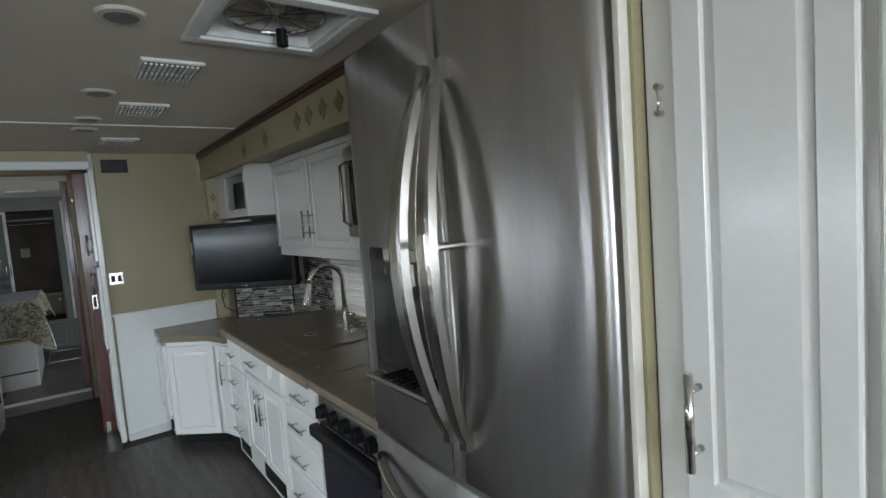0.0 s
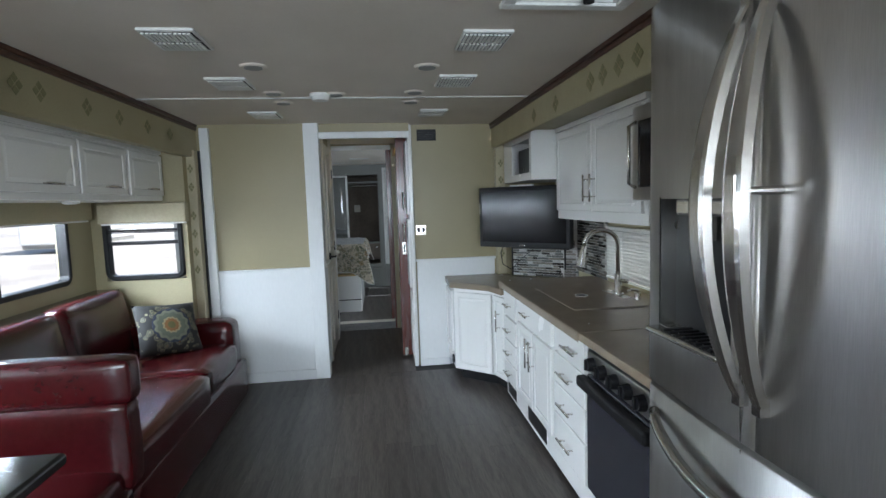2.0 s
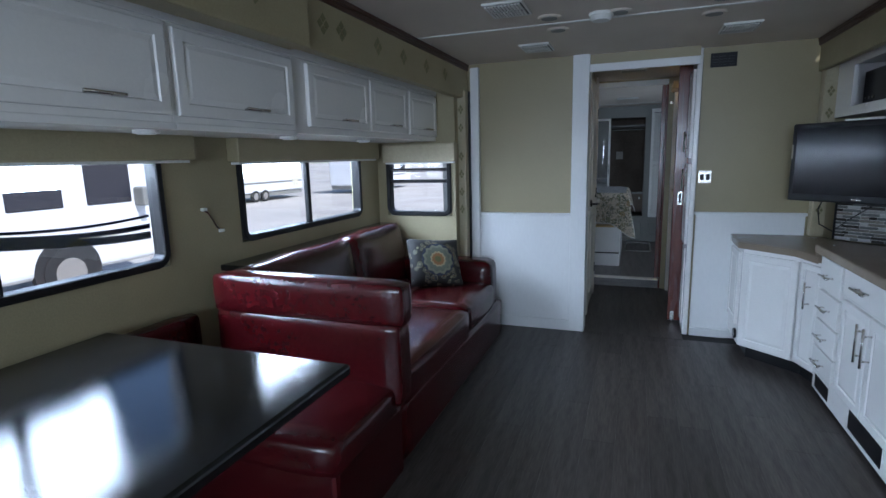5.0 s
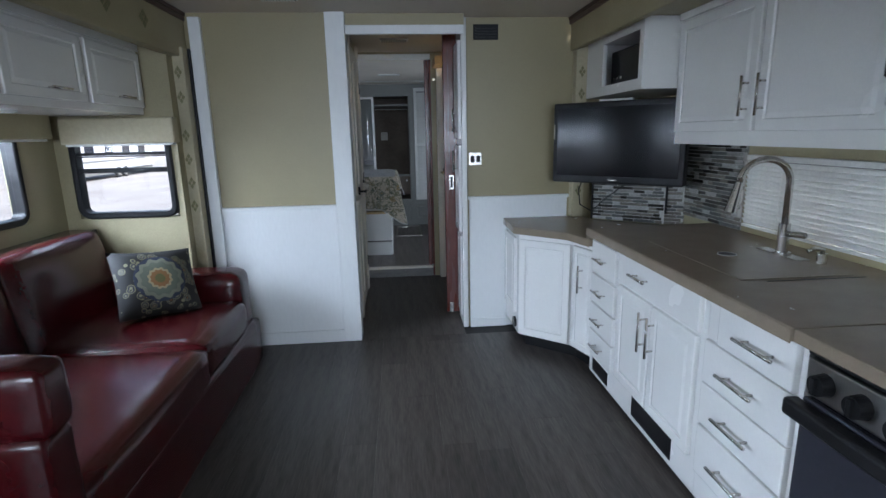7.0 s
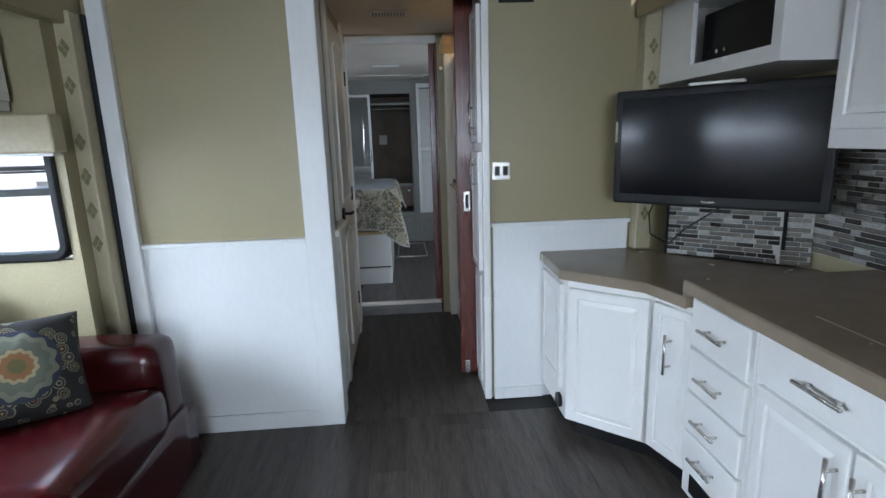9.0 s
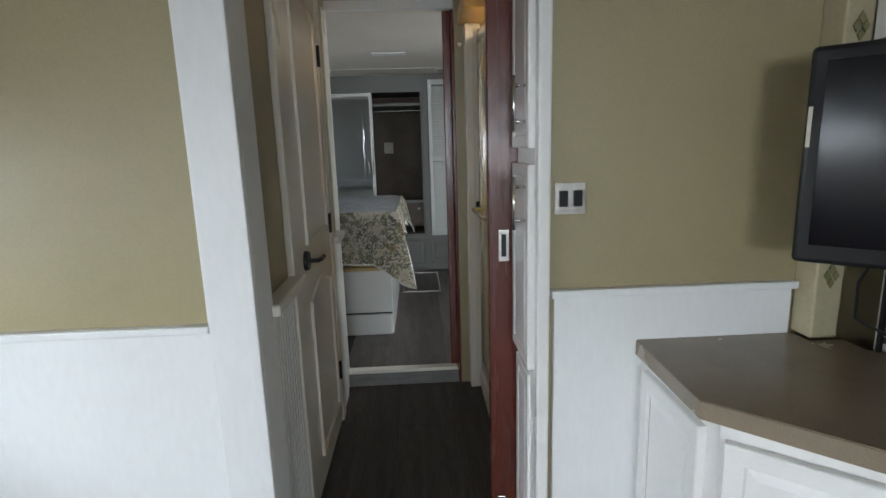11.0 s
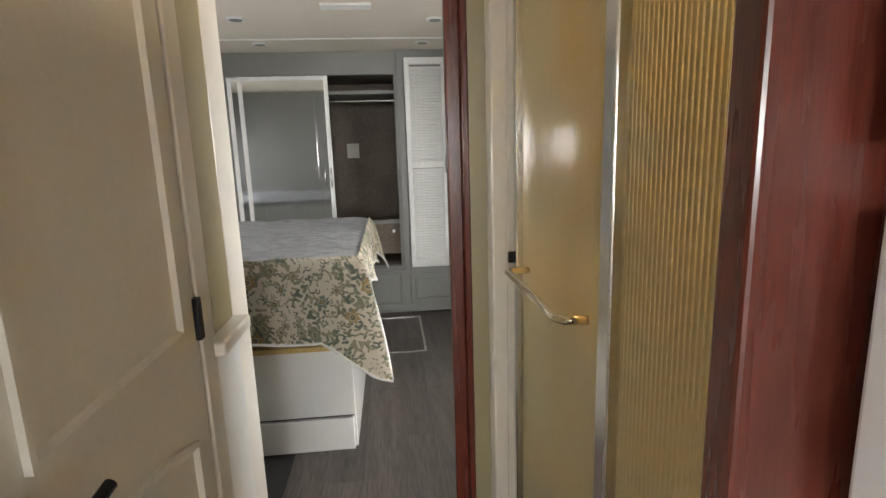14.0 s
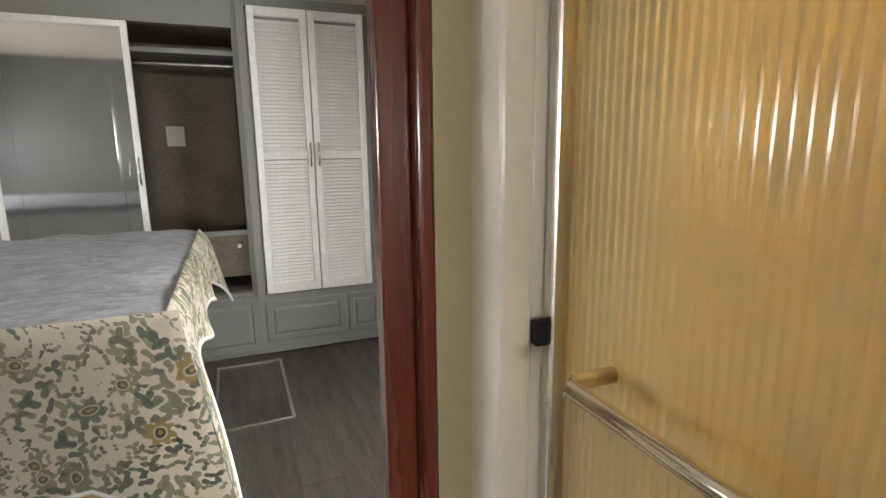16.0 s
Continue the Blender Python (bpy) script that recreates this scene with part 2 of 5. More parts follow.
def medallion(name):
    """Dark cushion cloth with rings of ochre, blue-grey and cream round its centre."""
    m = bpy.data.materials.new(name)
    m.use_nodes = True
    n, l = m.node_tree.nodes, m.node_tree.links
    b = n["Principled BSDF"]
    tc, sep, ramp = n.new("ShaderNodeTexCoord"), n.new("ShaderNodeSeparateXYZ"), n.new("ShaderNodeValToRGB")
    l.new(tc.outputs["Object"], sep.inputs[0])

    def op(kind, a, b_=None, c=None):
        q = n.new("ShaderNodeMath")
        q.operation = kind
        for k, v in enumerate((a, b_, c)):
            if v is None:
                continue
            if isinstance(v, (int, float)):
                q.inputs[k].default_value = v
            else:
                l.new(v, q.inputs[k])
        return q.outputs[0]
    x, z = sep.outputs["X"], sep.outputs["Z"]
    r = op("SQRT", op("ADD", op("MULTIPLY", x, x), op("MULTIPLY", z, z)))
    petal = op("COSINE", op("MULTIPLY", op("ARCTAN2", z, x), 12.0))
    v = n.new("ShaderNodeTexVoronoi")
    v.inputs["Scale"].default_value = 22
    l.new(tc.outputs["Object"], v.inputs["Vector"])
    outer = op("GREATER_THAN", r, 0.125)
    blob = op("MULTIPLY", op("MULTIPLY", outer, v.outputs["Distance"]), 0.26)
    rr = op("MULTIPLY_ADD", petal, op("MULTIPLY", r, 0.06), op("ADD", r, blob))
    l.new(op("MULTIPLY", rr, 3.3), ramp.inputs[0])
    ramp.color_ramp.interpolation = "CONSTANT"
    tones = ((0.0, (0.16, 0.15, 0.06)), (0.08, (0.30, 0.15, 0.06)), (0.15, (0.42, 0.34, 0.20)), (0.19, (0.15, 0.17, 0.13)), (0.30, (0.22, 0.23, 0.17)), (0.36, (0.04, 0.05, 0.08)), (0.43, (0.30, 0.27, 0.18)), (0.47, (0.03, 0.028, 0.02)), (0.54, (0.36, 0.33, 0.22)), (0.585, (0.16, 0.08, 0.035)), (0.63, (0.035, 0.035, 0.028)), (0.70, (0.28, 0.26, 0.17)), (0.75, (0.05, 0.05, 0.06)), (0.84, (0.25, 0.23, 0.14)), (0.9, (0.03, 0.03, 0.03)))
    els = ramp.color_ramp.elements
    while len(els) < len(tones):
        els.new(0.5)
    for e, (p_, c) in zip(els, tones):
        e.position = p_
    for e, (p_, c) in zip(els, tones):
        e.color = (*c, 1)
    l.new(ramp.outputs[0], b.inputs["Base Color"])
    b.inputs["Roughness"].default_value = 0.85
    return m


MEDALLION = medallion("medallion_cloth")


# ---- mesh helpers ----
def box(bm, x0, y0, z0, x1, y1, z1, bevel=0.0, seg=2):
    r = bmesh.ops.create_cube(bm, size=1)
    vs = r["verts"]
    for v in vs:
        v.co = Vector(((x0 + x1) / 2 + v.co.x * (x1 - x0), (y0 + y1) / 2 + v.co.y * (y1 - y0), (z0 + z1) / 2 + v.co.z * (z1 - z0)))
    if bevel:
        bmesh.ops.bevel(bm, geom=list({e for v in vs for e in v.link_edges}), offset=bevel, segments=seg, affect="EDGES", profile=0.5)
    return bm


def B(*a, **k):
    return box(bmesh.new(), *a, **k)


def cyl(bm, p, q, r, seg=12, r2=None):
    p, q = Vector(p), Vector(q)
    m = Matrix.Translation((p + q) / 2) @ (q - p).to_track_quat("Z", "Y").to_matrix().to_4x4()
    bmesh.ops.create_cone(bm, cap_ends=True, segments=seg, radius1=r, radius2=r if r2 is None else r2, depth=(q - p).length, matrix=m)
    return bm


def tube(bm, pts, r, seg=10):
    """A round tube along points."""
    pts = [Vector(p) for p in pts]
    rings = []
    for i, p in enumerate(pts):
        d = (pts[min(i + 1, len(pts) - 1)] - pts[max(i - 1, 0)]).normalized()
        side = d.orthogonal() if not rings else (ref - d * ref.dot(d))
        side.normalize()
        ref = side
        up = d.cross(side)
        rings.append([bm.verts.new(p + (side * math.cos(a) + up * math.sin(a)) * r) for a in (2 * math.pi * k / seg for k in range(seg))])
    for a, b in zip(rings, rings[1:]):
        for k in range(seg):
            bm.faces.new((a[k], a[(k + 1) % seg], b[(k + 1) % seg], b[k]))
    bm.faces.new(rings[0][::-1]), bm.faces.new(rings[-1])
    return bm


def soft(bm, lo, hi, r, n=7, puff=0.0, wrinkle=0.0):
    """A cushion: a rounded box that swells by puff."""
    tmp = bmesh.new()
    bmesh.ops.create_cube(tmp, size=2)
    bmesh.ops.subdivide_edges(tmp, edges=tmp.edges[:], cuts=n, use_grid_fill=True)
    lo, hi = Vector(lo), Vector(hi)
    c, h = (lo + hi) / 2, (hi - lo) / 2
    inner = Vector([max(a - r, 0.001) for a in h])
    for v in tmp.verts:
        p = Vector([math.copysign(abs(a) ** 0.7, a) if a else 0 for a in v.co])
        q = Vector([p[i] * h[i] for i in range(3)])
        k = Vector([min(max(q[i], -inner[i]), inner[i]) for i in range(3)])
        d = q - k
        if d.length > 0:
            q = k + d.normalized() * r
        bulge = (1 - p.x ** 2) * (1 - p.y ** 2) + (1 - p.x ** 2) * (1 - p.z ** 2) + (1 - p.y ** 2) * (1 - p.z ** 2)
        nrm = Vector([p[i] * (abs(p[i]) > 0.97) for i in range(3)])
        q += nrm * puff * bulge + nrm * wrinkle * (noise.noise((q + c) * 9) + 0.5 * noise.noise((q + c) * 25))
        v.co = c + q
    me = bpy.data.meshes.new("tmp")
    tmp.to_mesh(me), tmp.free()
    bm.from_mesh(me)
    bpy.data.meshes.remove(me)
    return bm


def mesh(name, bm, material, smooth=False):
    me = bpy.data.meshes.new(name)
    bmesh.ops.recalc_face_normals(bm, faces=bm.faces[:])
    for f in bm.faces:
        f.smooth = smooth
    bm.to_mesh(me), bm.free()
    me.materials.append(material)
    return me


def part(name, bm, material, parent, label="", m=None, smooth=False):
    ob = new(name, mesh(name, bm, material, smooth))
    ob.parent = parent
    if m is not None:
        ob.matrix_basis = m
    return tagged(ob, label)


def thing(name, label, category, m=None, group=""):
    ob = new(name)
    ob.empty_display_size = 0.1
    if m is not None:
        ob.matrix_basis = m
    return tagged(ob, label, category, group)


def solid(name, bm, material, label, category, group="", m=None, smooth=False):
    ob = new(name, mesh(name, bm, material, smooth))
    if m is not None:
        ob.matrix_basis = m
    return tagged(ob, label, category, group)


def setting(name, bm, material, label=""):
    ob = new(name, mesh(name, bm, material))
    return tagged(ob, label, "", "", "structure")


def poly(bm, pts, z0, z1):
    lo, hi = [bm.verts.new((x, y, z0)) for x, y in pts], [bm.verts.new((x, y, z1)) for x, y in pts]
    bm.faces.new(lo[::-1]), bm.faces.new(hi)
    for i in range(len(pts)):
        j = (i + 1) % len(pts)
        bm.faces.new((lo[i], lo[j], hi[j], hi[i]))
    return bm


def wall_y(name, y0, y1, x0, x1, z0, z1, material, holes=(), label=""):
    """A wall that runs along x between y0 and y1, with openings (xa, xb, za, zb), left to right."""
    bm, x = bmesh.new(), x0
    for a, b, c, d in holes:
        if a > x:
            box(bm, x, y0, z0, a, y1, z1)
        if c > z0:
            box(bm, a, y0, z0, b, y1, c)
        if d < z1:
            box(bm, a, y0, d, b, y1, z1)
        x = b
    if x1 > x:
        box(bm, x, y0, z0, x1, y1, z1)
    return setting(name, bm, material, label)


def wall_x(name, x0, x1, y0, y1, z0, z1, material, holes=(), label=""):
    bm, y = bmesh.new(), y0
    for a, b, c, d in holes:
        if a > y:
            box(bm, x0, y, z0, x1, a, z1)
        if c > z0:
            box(bm, x0, a, z0, x1, b, c)
        if d < z1:
            box(bm, x0, a, d, x1, b, z1)
        y = b
    if y1 > y:
        box(bm, x0, y, z0, x1, y1, z1)
    return setting(name, bm, material, label)


def panel_bm(w, h, t=0.02, stile=0.05, raised=True):
    """A panelled front in the XZ plane, its back at y = 0, its face towards -y, from the lower left corner."""
    bm = B(0, -t, 0, w, 0, h)
    face = min(bm.faces, key=lambda f: f.calc_center_median().y)
    edge = list(face.edges)
    bmesh.ops.bevel(bm, geom=edge, offset=0.005, segments=2, affect="EDGES", profile=0.5)
    face = max((f for f in bm.faces if f.normal.y < -0.9 or f.calc_center_median().y < -t + 1e-5), key=lambda f: f.calc_area())
    s = min(stile, w * 0.24, h * 0.28)
    if raised:
        bmesh.ops.inset_region(bm, faces=[face], thickness=s, depth=0)
        bmesh.ops.inset_region(bm, faces=[face], thickness=0.006, depth=-0.007)
        bmesh.ops.inset_region(bm, faces=[face], thickness=min(0.028, w * 0.1, h * 0.1), depth=0.006)
    return bm


def pull(parent, x, z, length, upright, y=-0.02, name="handle", r=0.006):
    """A bar handle on two posts."""
    bm = bmesh.new()
    d = Vector((0, 0, 1)) if upright else Vector((1, 0, 0))
    c = Vector((x, y - 0.032, z))
    cyl(bm, c - d * length / 2, c + d * length / 2, r)
    for s in (-0.32, 0.32):
        cyl(bm, c + d * length * s, c + d * length * s + Vector((0, 0.032, 0)), r * 0.8, 8)
    return part(name, bm, CHROME, parent, "brushed nickel bar handle", smooth=True)


def front(parent, name, x, z, w, h, handle=None, raised=True, stile=0.05, y=0.0, length=0.14):
    ob = part(name, panel_bm(w, h, stile=stile, raised=raised), GLOSS, parent, m=pose(x, y, z))
    if handle:
        hx, hz, up = handle
        pull(ob, hx, hz, length, up)
    return ob


# ---- structure: saloon ----
CEIL, BACK = 2.11, -1.75
setting("floor", B(-1.2, BACK, -0.06, 2.75, 7.31, -0.006), SUB)
setting("floor_bedroom", B(-1.2, 7.315, -0.06, 2.35, 10.6, 0.082), SUB)
setting("ceiling", box(box(box(box(bmesh.new(), -0.42, BACK, CEIL, 1.50, 7.3, CEIL + 0.05), 1.86, BACK, CEIL, 2.06, 7.3, CEIL + 0.05), 1.50, BACK, CEIL, 1.86, 2.78, CEIL + 0.05), 1.50, 3.13, CEIL, 1.86, 7.3, CEIL + 0.05), CEILING, "beige textured vinyl ceiling")
setting("ceiling_left_slide", B(-1.2, BACK, 1.91, -0.42, 5.73, 1.95), OLIVE2)
setting("ceiling_right_slide", B(2.03, 1.26, 1.94, 2.59, 5.88, 1.98), OLIVE2)
wall_x("wall_left", -1.18, -1.1, BACK, 5.6, 0, 1.95, OLIVE2, holes=((-1.2, -0.2, 0.95, 1.6), (2.0, 3.40, 0.93, 1.5), (3.88, 5.21, 0.96, 1.5)), label="olive vinyl slide-out wall with black-framed windows")
wall_y("wall_left_end", 5.52, 5.6, -1.1, -0.42, 0, 1.95, OLIVE2, holes=((-1.02, -0.455, 0.93, 1.5),), label="olive slide-out end wall")
wall_x("wall_right", 2.6, 2.68, 1.2, 5.88, 0, 1.98, OLIVE2, holes=((3.2, 4.76, 0.91, 1.24),))
wall_x("wall_right_front", 2.06, 2.14, BACK, 1.2, 0, CEIL, OLIVE2)
wall_y("wall_slide_close", 1.2, 1.24, 2.14, 2.6, 0, 1.98, OLIVE2)
wall_y("wall_front", BACK - 0.08, BACK, -1.2, 2.14, 0, 2.2, OLIVE2, holes=((-0.35, 2.05, 0.9, 2.0),))
wall_y("wall_rear_left", 5.73, 5.83, -0.42, 0.56, 0, CEIL, OLIVE, label="olive painted partition")
wall_y("wall_rear_right", 5.88, 5.93, 1.33, 2.62, 0, CEIL, OLIVE, label="olive painted partition")
setting("wall_left_fill", B(-0.5, 5.6, 0, -0.42, 5.83, CEIL), OLIVE2)
# wainscot, caps, posts
setting("wainscot_left", B(-0.275, 5.716, 0, 0.445, 5.73, 0.925), WHITE, "white painted wainscot panel")
setting("wainscot_cap_left", B(-0.275, 5.700, 0.925, 0.450, 5.73, 0.945, bevel=0.004), WHITE)
setting("wainscot_base_left", B(-0.275, 5.704, 0, 0.452, 5.716, 0.085, bevel=0.003), WHITE)
setting("post_door_left", box(B(0.447, 5.706, 0, 0.565, 5.728, CEIL, bevel=0.003), 0.545, 5.728, 0, 0.565, 5.85, CEIL), WHITE, "white painted door post")
setting("post_slide_left", B(-0.345, 5.69, 0, -0.275, 5.73, CEIL - 0.03, bevel=0.006), WHITE, "white painted trim post")
setting("slide_seal", B(-0.357, 5.672, 0, -0.346, 5.725, 1.9), BLACK, "black rubber slide-out seal")
setting("pilaster_left", B(-0.43, 5.60, 0, -0.358, 5.70, 1.9, bevel=0.006), PILASTER, "cream pilaster with a stencilled vine")
setting("wainscot_right", B(1.34, 5.866, 0, 2.03, 5.88, 0.93), WHITE, "white painted wainscot panel")
setting("wainscot_cap_right", B(1.33, 5.850, 0.93, 2.04, 5.88, 0.952, bevel=0.004), WHITE)
setting("wainscot_base_right", B(1.34, 5.854, 0, 1.60, 5.866, 0.06), WHITE)
setting("post_door_right", B(1.290, 5.855, 0, 1.326, 5.892, CEIL, bevel=0.006), GLOSS, "white painted door casing")
setting("door_header", B(0.565, 5.76, 2.03, 1.30, 5.85, CEIL), OLIVE)
setting("door_header_trim", B(0.565, 5.735, 1.985, 1.30, 5.76, 2.04, bevel=0.006), WHITE)
setting("pilaster_right", B(2.045, 5.80, 0.80, 2.125, 5.88, 1.94, bevel=0.006), PILASTER, "cream pilaster with a stencilled vine")
for name, x0, x1, s in (("left", -0.44, -0.375, 1), ("right", 2.02, 2.06, -1)):
    setting("fascia_" + name, B(x0, 1.22 if s < 0 else BACK, 1.895 if s < 0 else 1.85, x1, 5.72 if s > 0 else 5.86, 2.075, bevel=0.006), OLIVE2, "olive slide-out fascia with stencilled diamonds")
    setting("crown_" + name, box(B(x0 - 0.01, BACK, 2.06, x1 + 0.01, 5.72 if s > 0 else 5.87, 2.085, bevel=0.006), x0 - 0.015, BACK, 2.085, x1 + 0.015, 5.72 if s > 0 else 5.87, 2.109, bevel=0.005), WALNUT, "dark wood crown moulding")
setting("fascia_box_left", B(-0.44, BACK, 1.84, -0.335, 3.51, 2.055, bevel=0.008), OLIVE2, "padded olive fascia section")
setting("fascia_box_right", B(2.0, 1.24, 1.885, 2.04, 3.72, 2.055, bevel=0.008), OLIVE2, "padded olive fascia section")
for i, y in enumerate((1.5, 3.32, 4.70)):
    setting("trim", B(-0.40, y - 0.012, CEIL - 0.006, 2.02, y + 0.012, CEIL, bevel=0.002), GRILLE, "cream ceiling seam strip")
# stencilled diamonds on the fascias and pilasters
for side, x, sgn, ys in (("left", -0.334, 1, (2.3, 2.6, 2.89, 3.19)), ("left", -0.374, 1, (3.67, 3.82, 4.18, 4.5, 4.85, 5.2)), ("right", 1.999, -1, (3.25, 3.40, 3.55, 3.68)), ("right", 2.019, -1, (4.2, 4.6))):
    for y in ys:
        bm = bmesh.new()
        for dy, dz in ((-0.025, 0), (0.025, 0), (0, 0.025), (0, -0.025)):
            f = [bm.verts.new((x + 0.0005 * sgn, y + dy + a, 1.97 + dz + b)) for a, b in ((-0.02, 0), (0, -0.02), (0.02, 0), (0, 0.02))]
            r = bmesh.ops.extrude_face_region(bm, geom=[bm.faces.new(f)])
            for v in r["geom"]:
                if isinstance(v, bmesh.types.BMVert):
                    v.co.x += 0.002 * sgn
        part("stencil", bm, LIFTED, bpy.data.objects["fascia_" + side])
for name, x, y in (("pilaster_right", 2.085, 5.798), ("pilaster_left", -0.394, 5.598)):
    for z in (0.98, 1.12, 1.26, 1.4, 1.62, 1.76):
        bm = bmesh.new()
        for dx, dz in ((-0.012, 0), (0.012, 0), (0, 0.02), (0, -0.02)):
            poly(bm, [(x + dx - 0.01, dz), (x + dx, dz - 0.016), (x + dx + 0.01, dz), (x + dx, dz + 0.016)], -0.003, 0)
        bmesh.ops.rotate(bm, verts=bm.verts[:], matrix=Matrix.Rotation(radians(90), 3, "X"))
        bmesh.ops.translate(bm, verts=bm.verts[:], vec=(0, y - 0.003, z))
        part("stencil", bm, LIFTED, bpy.data.objects[name], m=None)


def window_frame(parent, w, h, bars=(), uprights=(), clear=True):
    """Black frame with round corners in the XZ plane, from its lower left corner, face towards -y."""
    bm, r, t = bmesh.new(), 0.07, 0.035
    for lo, off in ((0, 0.0),):
        def ring(inset, y):
            pts, rr = [], r - inset * 0.6
            for cx, cz, a0 in ((w - r, h - r, 0), (r, h - r, 90), (r, r, 180), (w - r, r, 270)):
                for k in range(6):
                    a = radians(a0 + 18 * k)
                    pts.append(bm.verts.new((cx + math.cos(a) * (r - inset), y, cz + math.sin(a) * (r - inset))))
            return pts
        rings = [ring(0, 0.05), ring(0, -0.012), ring(0.008, -0.018), ring(t - 0.004, -0.018), ring(t, -0.012), ring(t, 0.05)]
        for a, b in zip(rings, rings[1:] + rings[:1]):
            for k in range(len(a)):
                bm.faces.new((a[k], a[(k + 1) % len(a)], b[(k + 1) % len(a)], b[k]))
    part("window_frame", bm, BLACK, parent, "black rounded window frame")
    for z, t2 in bars:
        part("bar", B(t - 0.01, -0.004, z - t2 / 2, w - t + 0.01, 0.02, z + t2 / 2, bevel=0.003), BLACK, parent)
    for x, t2 in uprights:
        part("mullion", B(x - t2 / 2, -0.01, t - 0.01, x + t2 / 2, 0.02, h - t + 0.01, bevel=0.004), BLACK, parent)
    p = part("pane", B(t - 0.01, 0.024, t - 0.01, w - t + 0.01, 0.028, h - t + 0.01), PANE, parent)
    p.visible_shadow = not clear


for i, (m, w, h, bars, ups) in enumerate((
        (pose(-1.1, 2.0, 0.93, 0, 0, 90), 1.40, 0.57, (), (0.7,)),
        (pose(-1.1, 3.88, 0.96, 0, 0, 90), 1.33, 0.54, (), ((0.64, 0.035),)),
        (pose(-1.02, 5.52, 0.93), 0.565, 0.57, ((0.28, 0.028), (0.375, 0.018), (0.36, 0.008)), ()),
        (pose(-1.1, -1.2, 0.95, 0, 0, 90), 1.0, 0.65, (), ()))):
    wd = tagged(new("window_%d" % (i + 1)), "black-framed slide-out window on the daylit yard", "window", "", "structure")
    wd.matrix_basis = m
    if i == 0:
        ups = ((0.7, 0.035),)
    window_frame(wd, w, h, bars, ups)
# valances over the windows
for x0, y0, x1, y1, z0, z1 in ((-1.1, 1.9, -1.02, 3.54, 1.41, 1.56), (-1.1, 3.82, -1.02, 5.40, 1.395, 1.54)):
    v = thing("window_valance", "olive fabric box valance above a window", "valance")
    part("box", B(x0, y0, z0, x1, y1, z1, bevel=0.008), OLIVE2, v)
    part("rail", B(x0 + 0.005, y0 + 0.02, z0 - 0.012, x1 - 0.02, y1 - 0.02, z0, bevel=0.002), GRILLE, v, "white shade rail")
v = thing("window_valance", "lighter olive fabric box valance above the end window", "valance")
part("box", B(-1.015, 5.44, 1.362, -0.40, 5.52, 1.505, bevel=0.008), PILASTER, v)
part("rail", B(-1.0, 5.46, 1.35, -0.42, 5.51, 1.362, bevel=0.002), GRILLE, v, "white shade rail")
w = thing("loose_cable", "cut red and white cable ends hanging from the wall", "cable")
part("wire", tube(bmesh.new(), [(-1.1, 3.625, 1.165), (-1.085, 3.64, 1.15), (-1.082, 3.66, 1.12), (-1.09, 3.69, 1.08), (-1.097, 3.72, 1.055)], 0.004), LEATHER, w)
for y, z in ((3.622, 1.168), (3.725, 1.05)):
    part("plug", B(-1.1, y - 0.014, z - 0.008, -1.08, y + 0.014, z + 0.008, bevel=0.003), GRILLE, w)

# overhead cabinets on the left
for y0, y1, doors in ((0.95, 1.66, ((1.0, 1.645),)), (1.66, 2.38, ((1.69, 2.365),)), (2.38, 3.02, ((2.42, 3.005),)), (3.02, 3.70, ((3.035, 3.685),)), (3.70, 5.51, ((3.80, 4.40), (4.42, 4.94), (4.98, 5.49)))):
    c = thing("overhead_cabinet", "white painted overhead cabinet with raised-panel doors", "cabinet", pose(-0.575, y0, 1.52, 0, 0, 90), "overhead cabinets along the slide-out")
    W = y1 - y0
    part("body", B(0.001, 0, 0, W - 0.001, 0.52, 0.355, bevel=0.003), GLOSS, c)
    part("rail", B(-0.0, -0.012, 0.34, W, 0.0, 0.375), GLOSS, c)
    if y1 < 3.8:
        part("light_rail", B(0.002, -0.012, -0.012, W - 0.002, 0.03, 0.012, bevel=0.004), GLOSS, c)
    for a, b in doors:
        front(c, "door", a - y0, 0.035, b - a, 0.29, handle=((b - a) * 0.56, 0.045, False), stile=0.05, length=0.13)
for y in (3.1, 3.95, 4.75):
    p = thing("puck_light", "small round white light under the cabinets", "light", pose(-0.80, y, 1.52), "lights under the overhead cabinets")
    part("rim", cyl(bmesh.new(), (0, 0, -0.012), (0, 0, 0), 0.045, 20), GRILLE, p)
    part("lens", cyl(bmesh.new(), (0, 0, -0.016), (0, 0, -0.012), 0.032, 20), GRILLE, p)

# ceiling fixtures
grilles = [(1.38, 3.41), (1.37, 4.12), (1.35, 5.13), (0.19, 3.42), (0.185, 4.17), (0.155, 5.16)]
for k, (x, y) in enumerate(grilles):
    g = thing("ceiling_grille", "white two-row louvred ceiling vent", "vent", pose(x, y, CEIL), "vents in the ceiling")
    part("frame", B(0, 0, -0.012, 0.2, 0.25, 0, bevel=0.004), GRILLE, g)
    for r in range(2):
        bm = bmesh.new()
        for s in range(11):
            box(bm, 0.012 + s * 0.016, 0.02 + r * 0.115, -0.019, 0.022 + s * 0.016, 0.115 + r * 0.115, -0.012)
        part("louvre_panel", bm, GRILLE, g)
        # Dark sheet on the solid frame paints the shade between louvres.
        part("slot", B(0.01, 0.018 + r * 0.115, -0.0135, 0.19, 0.117 + r * 0.115, -0.0115), SUB, g)
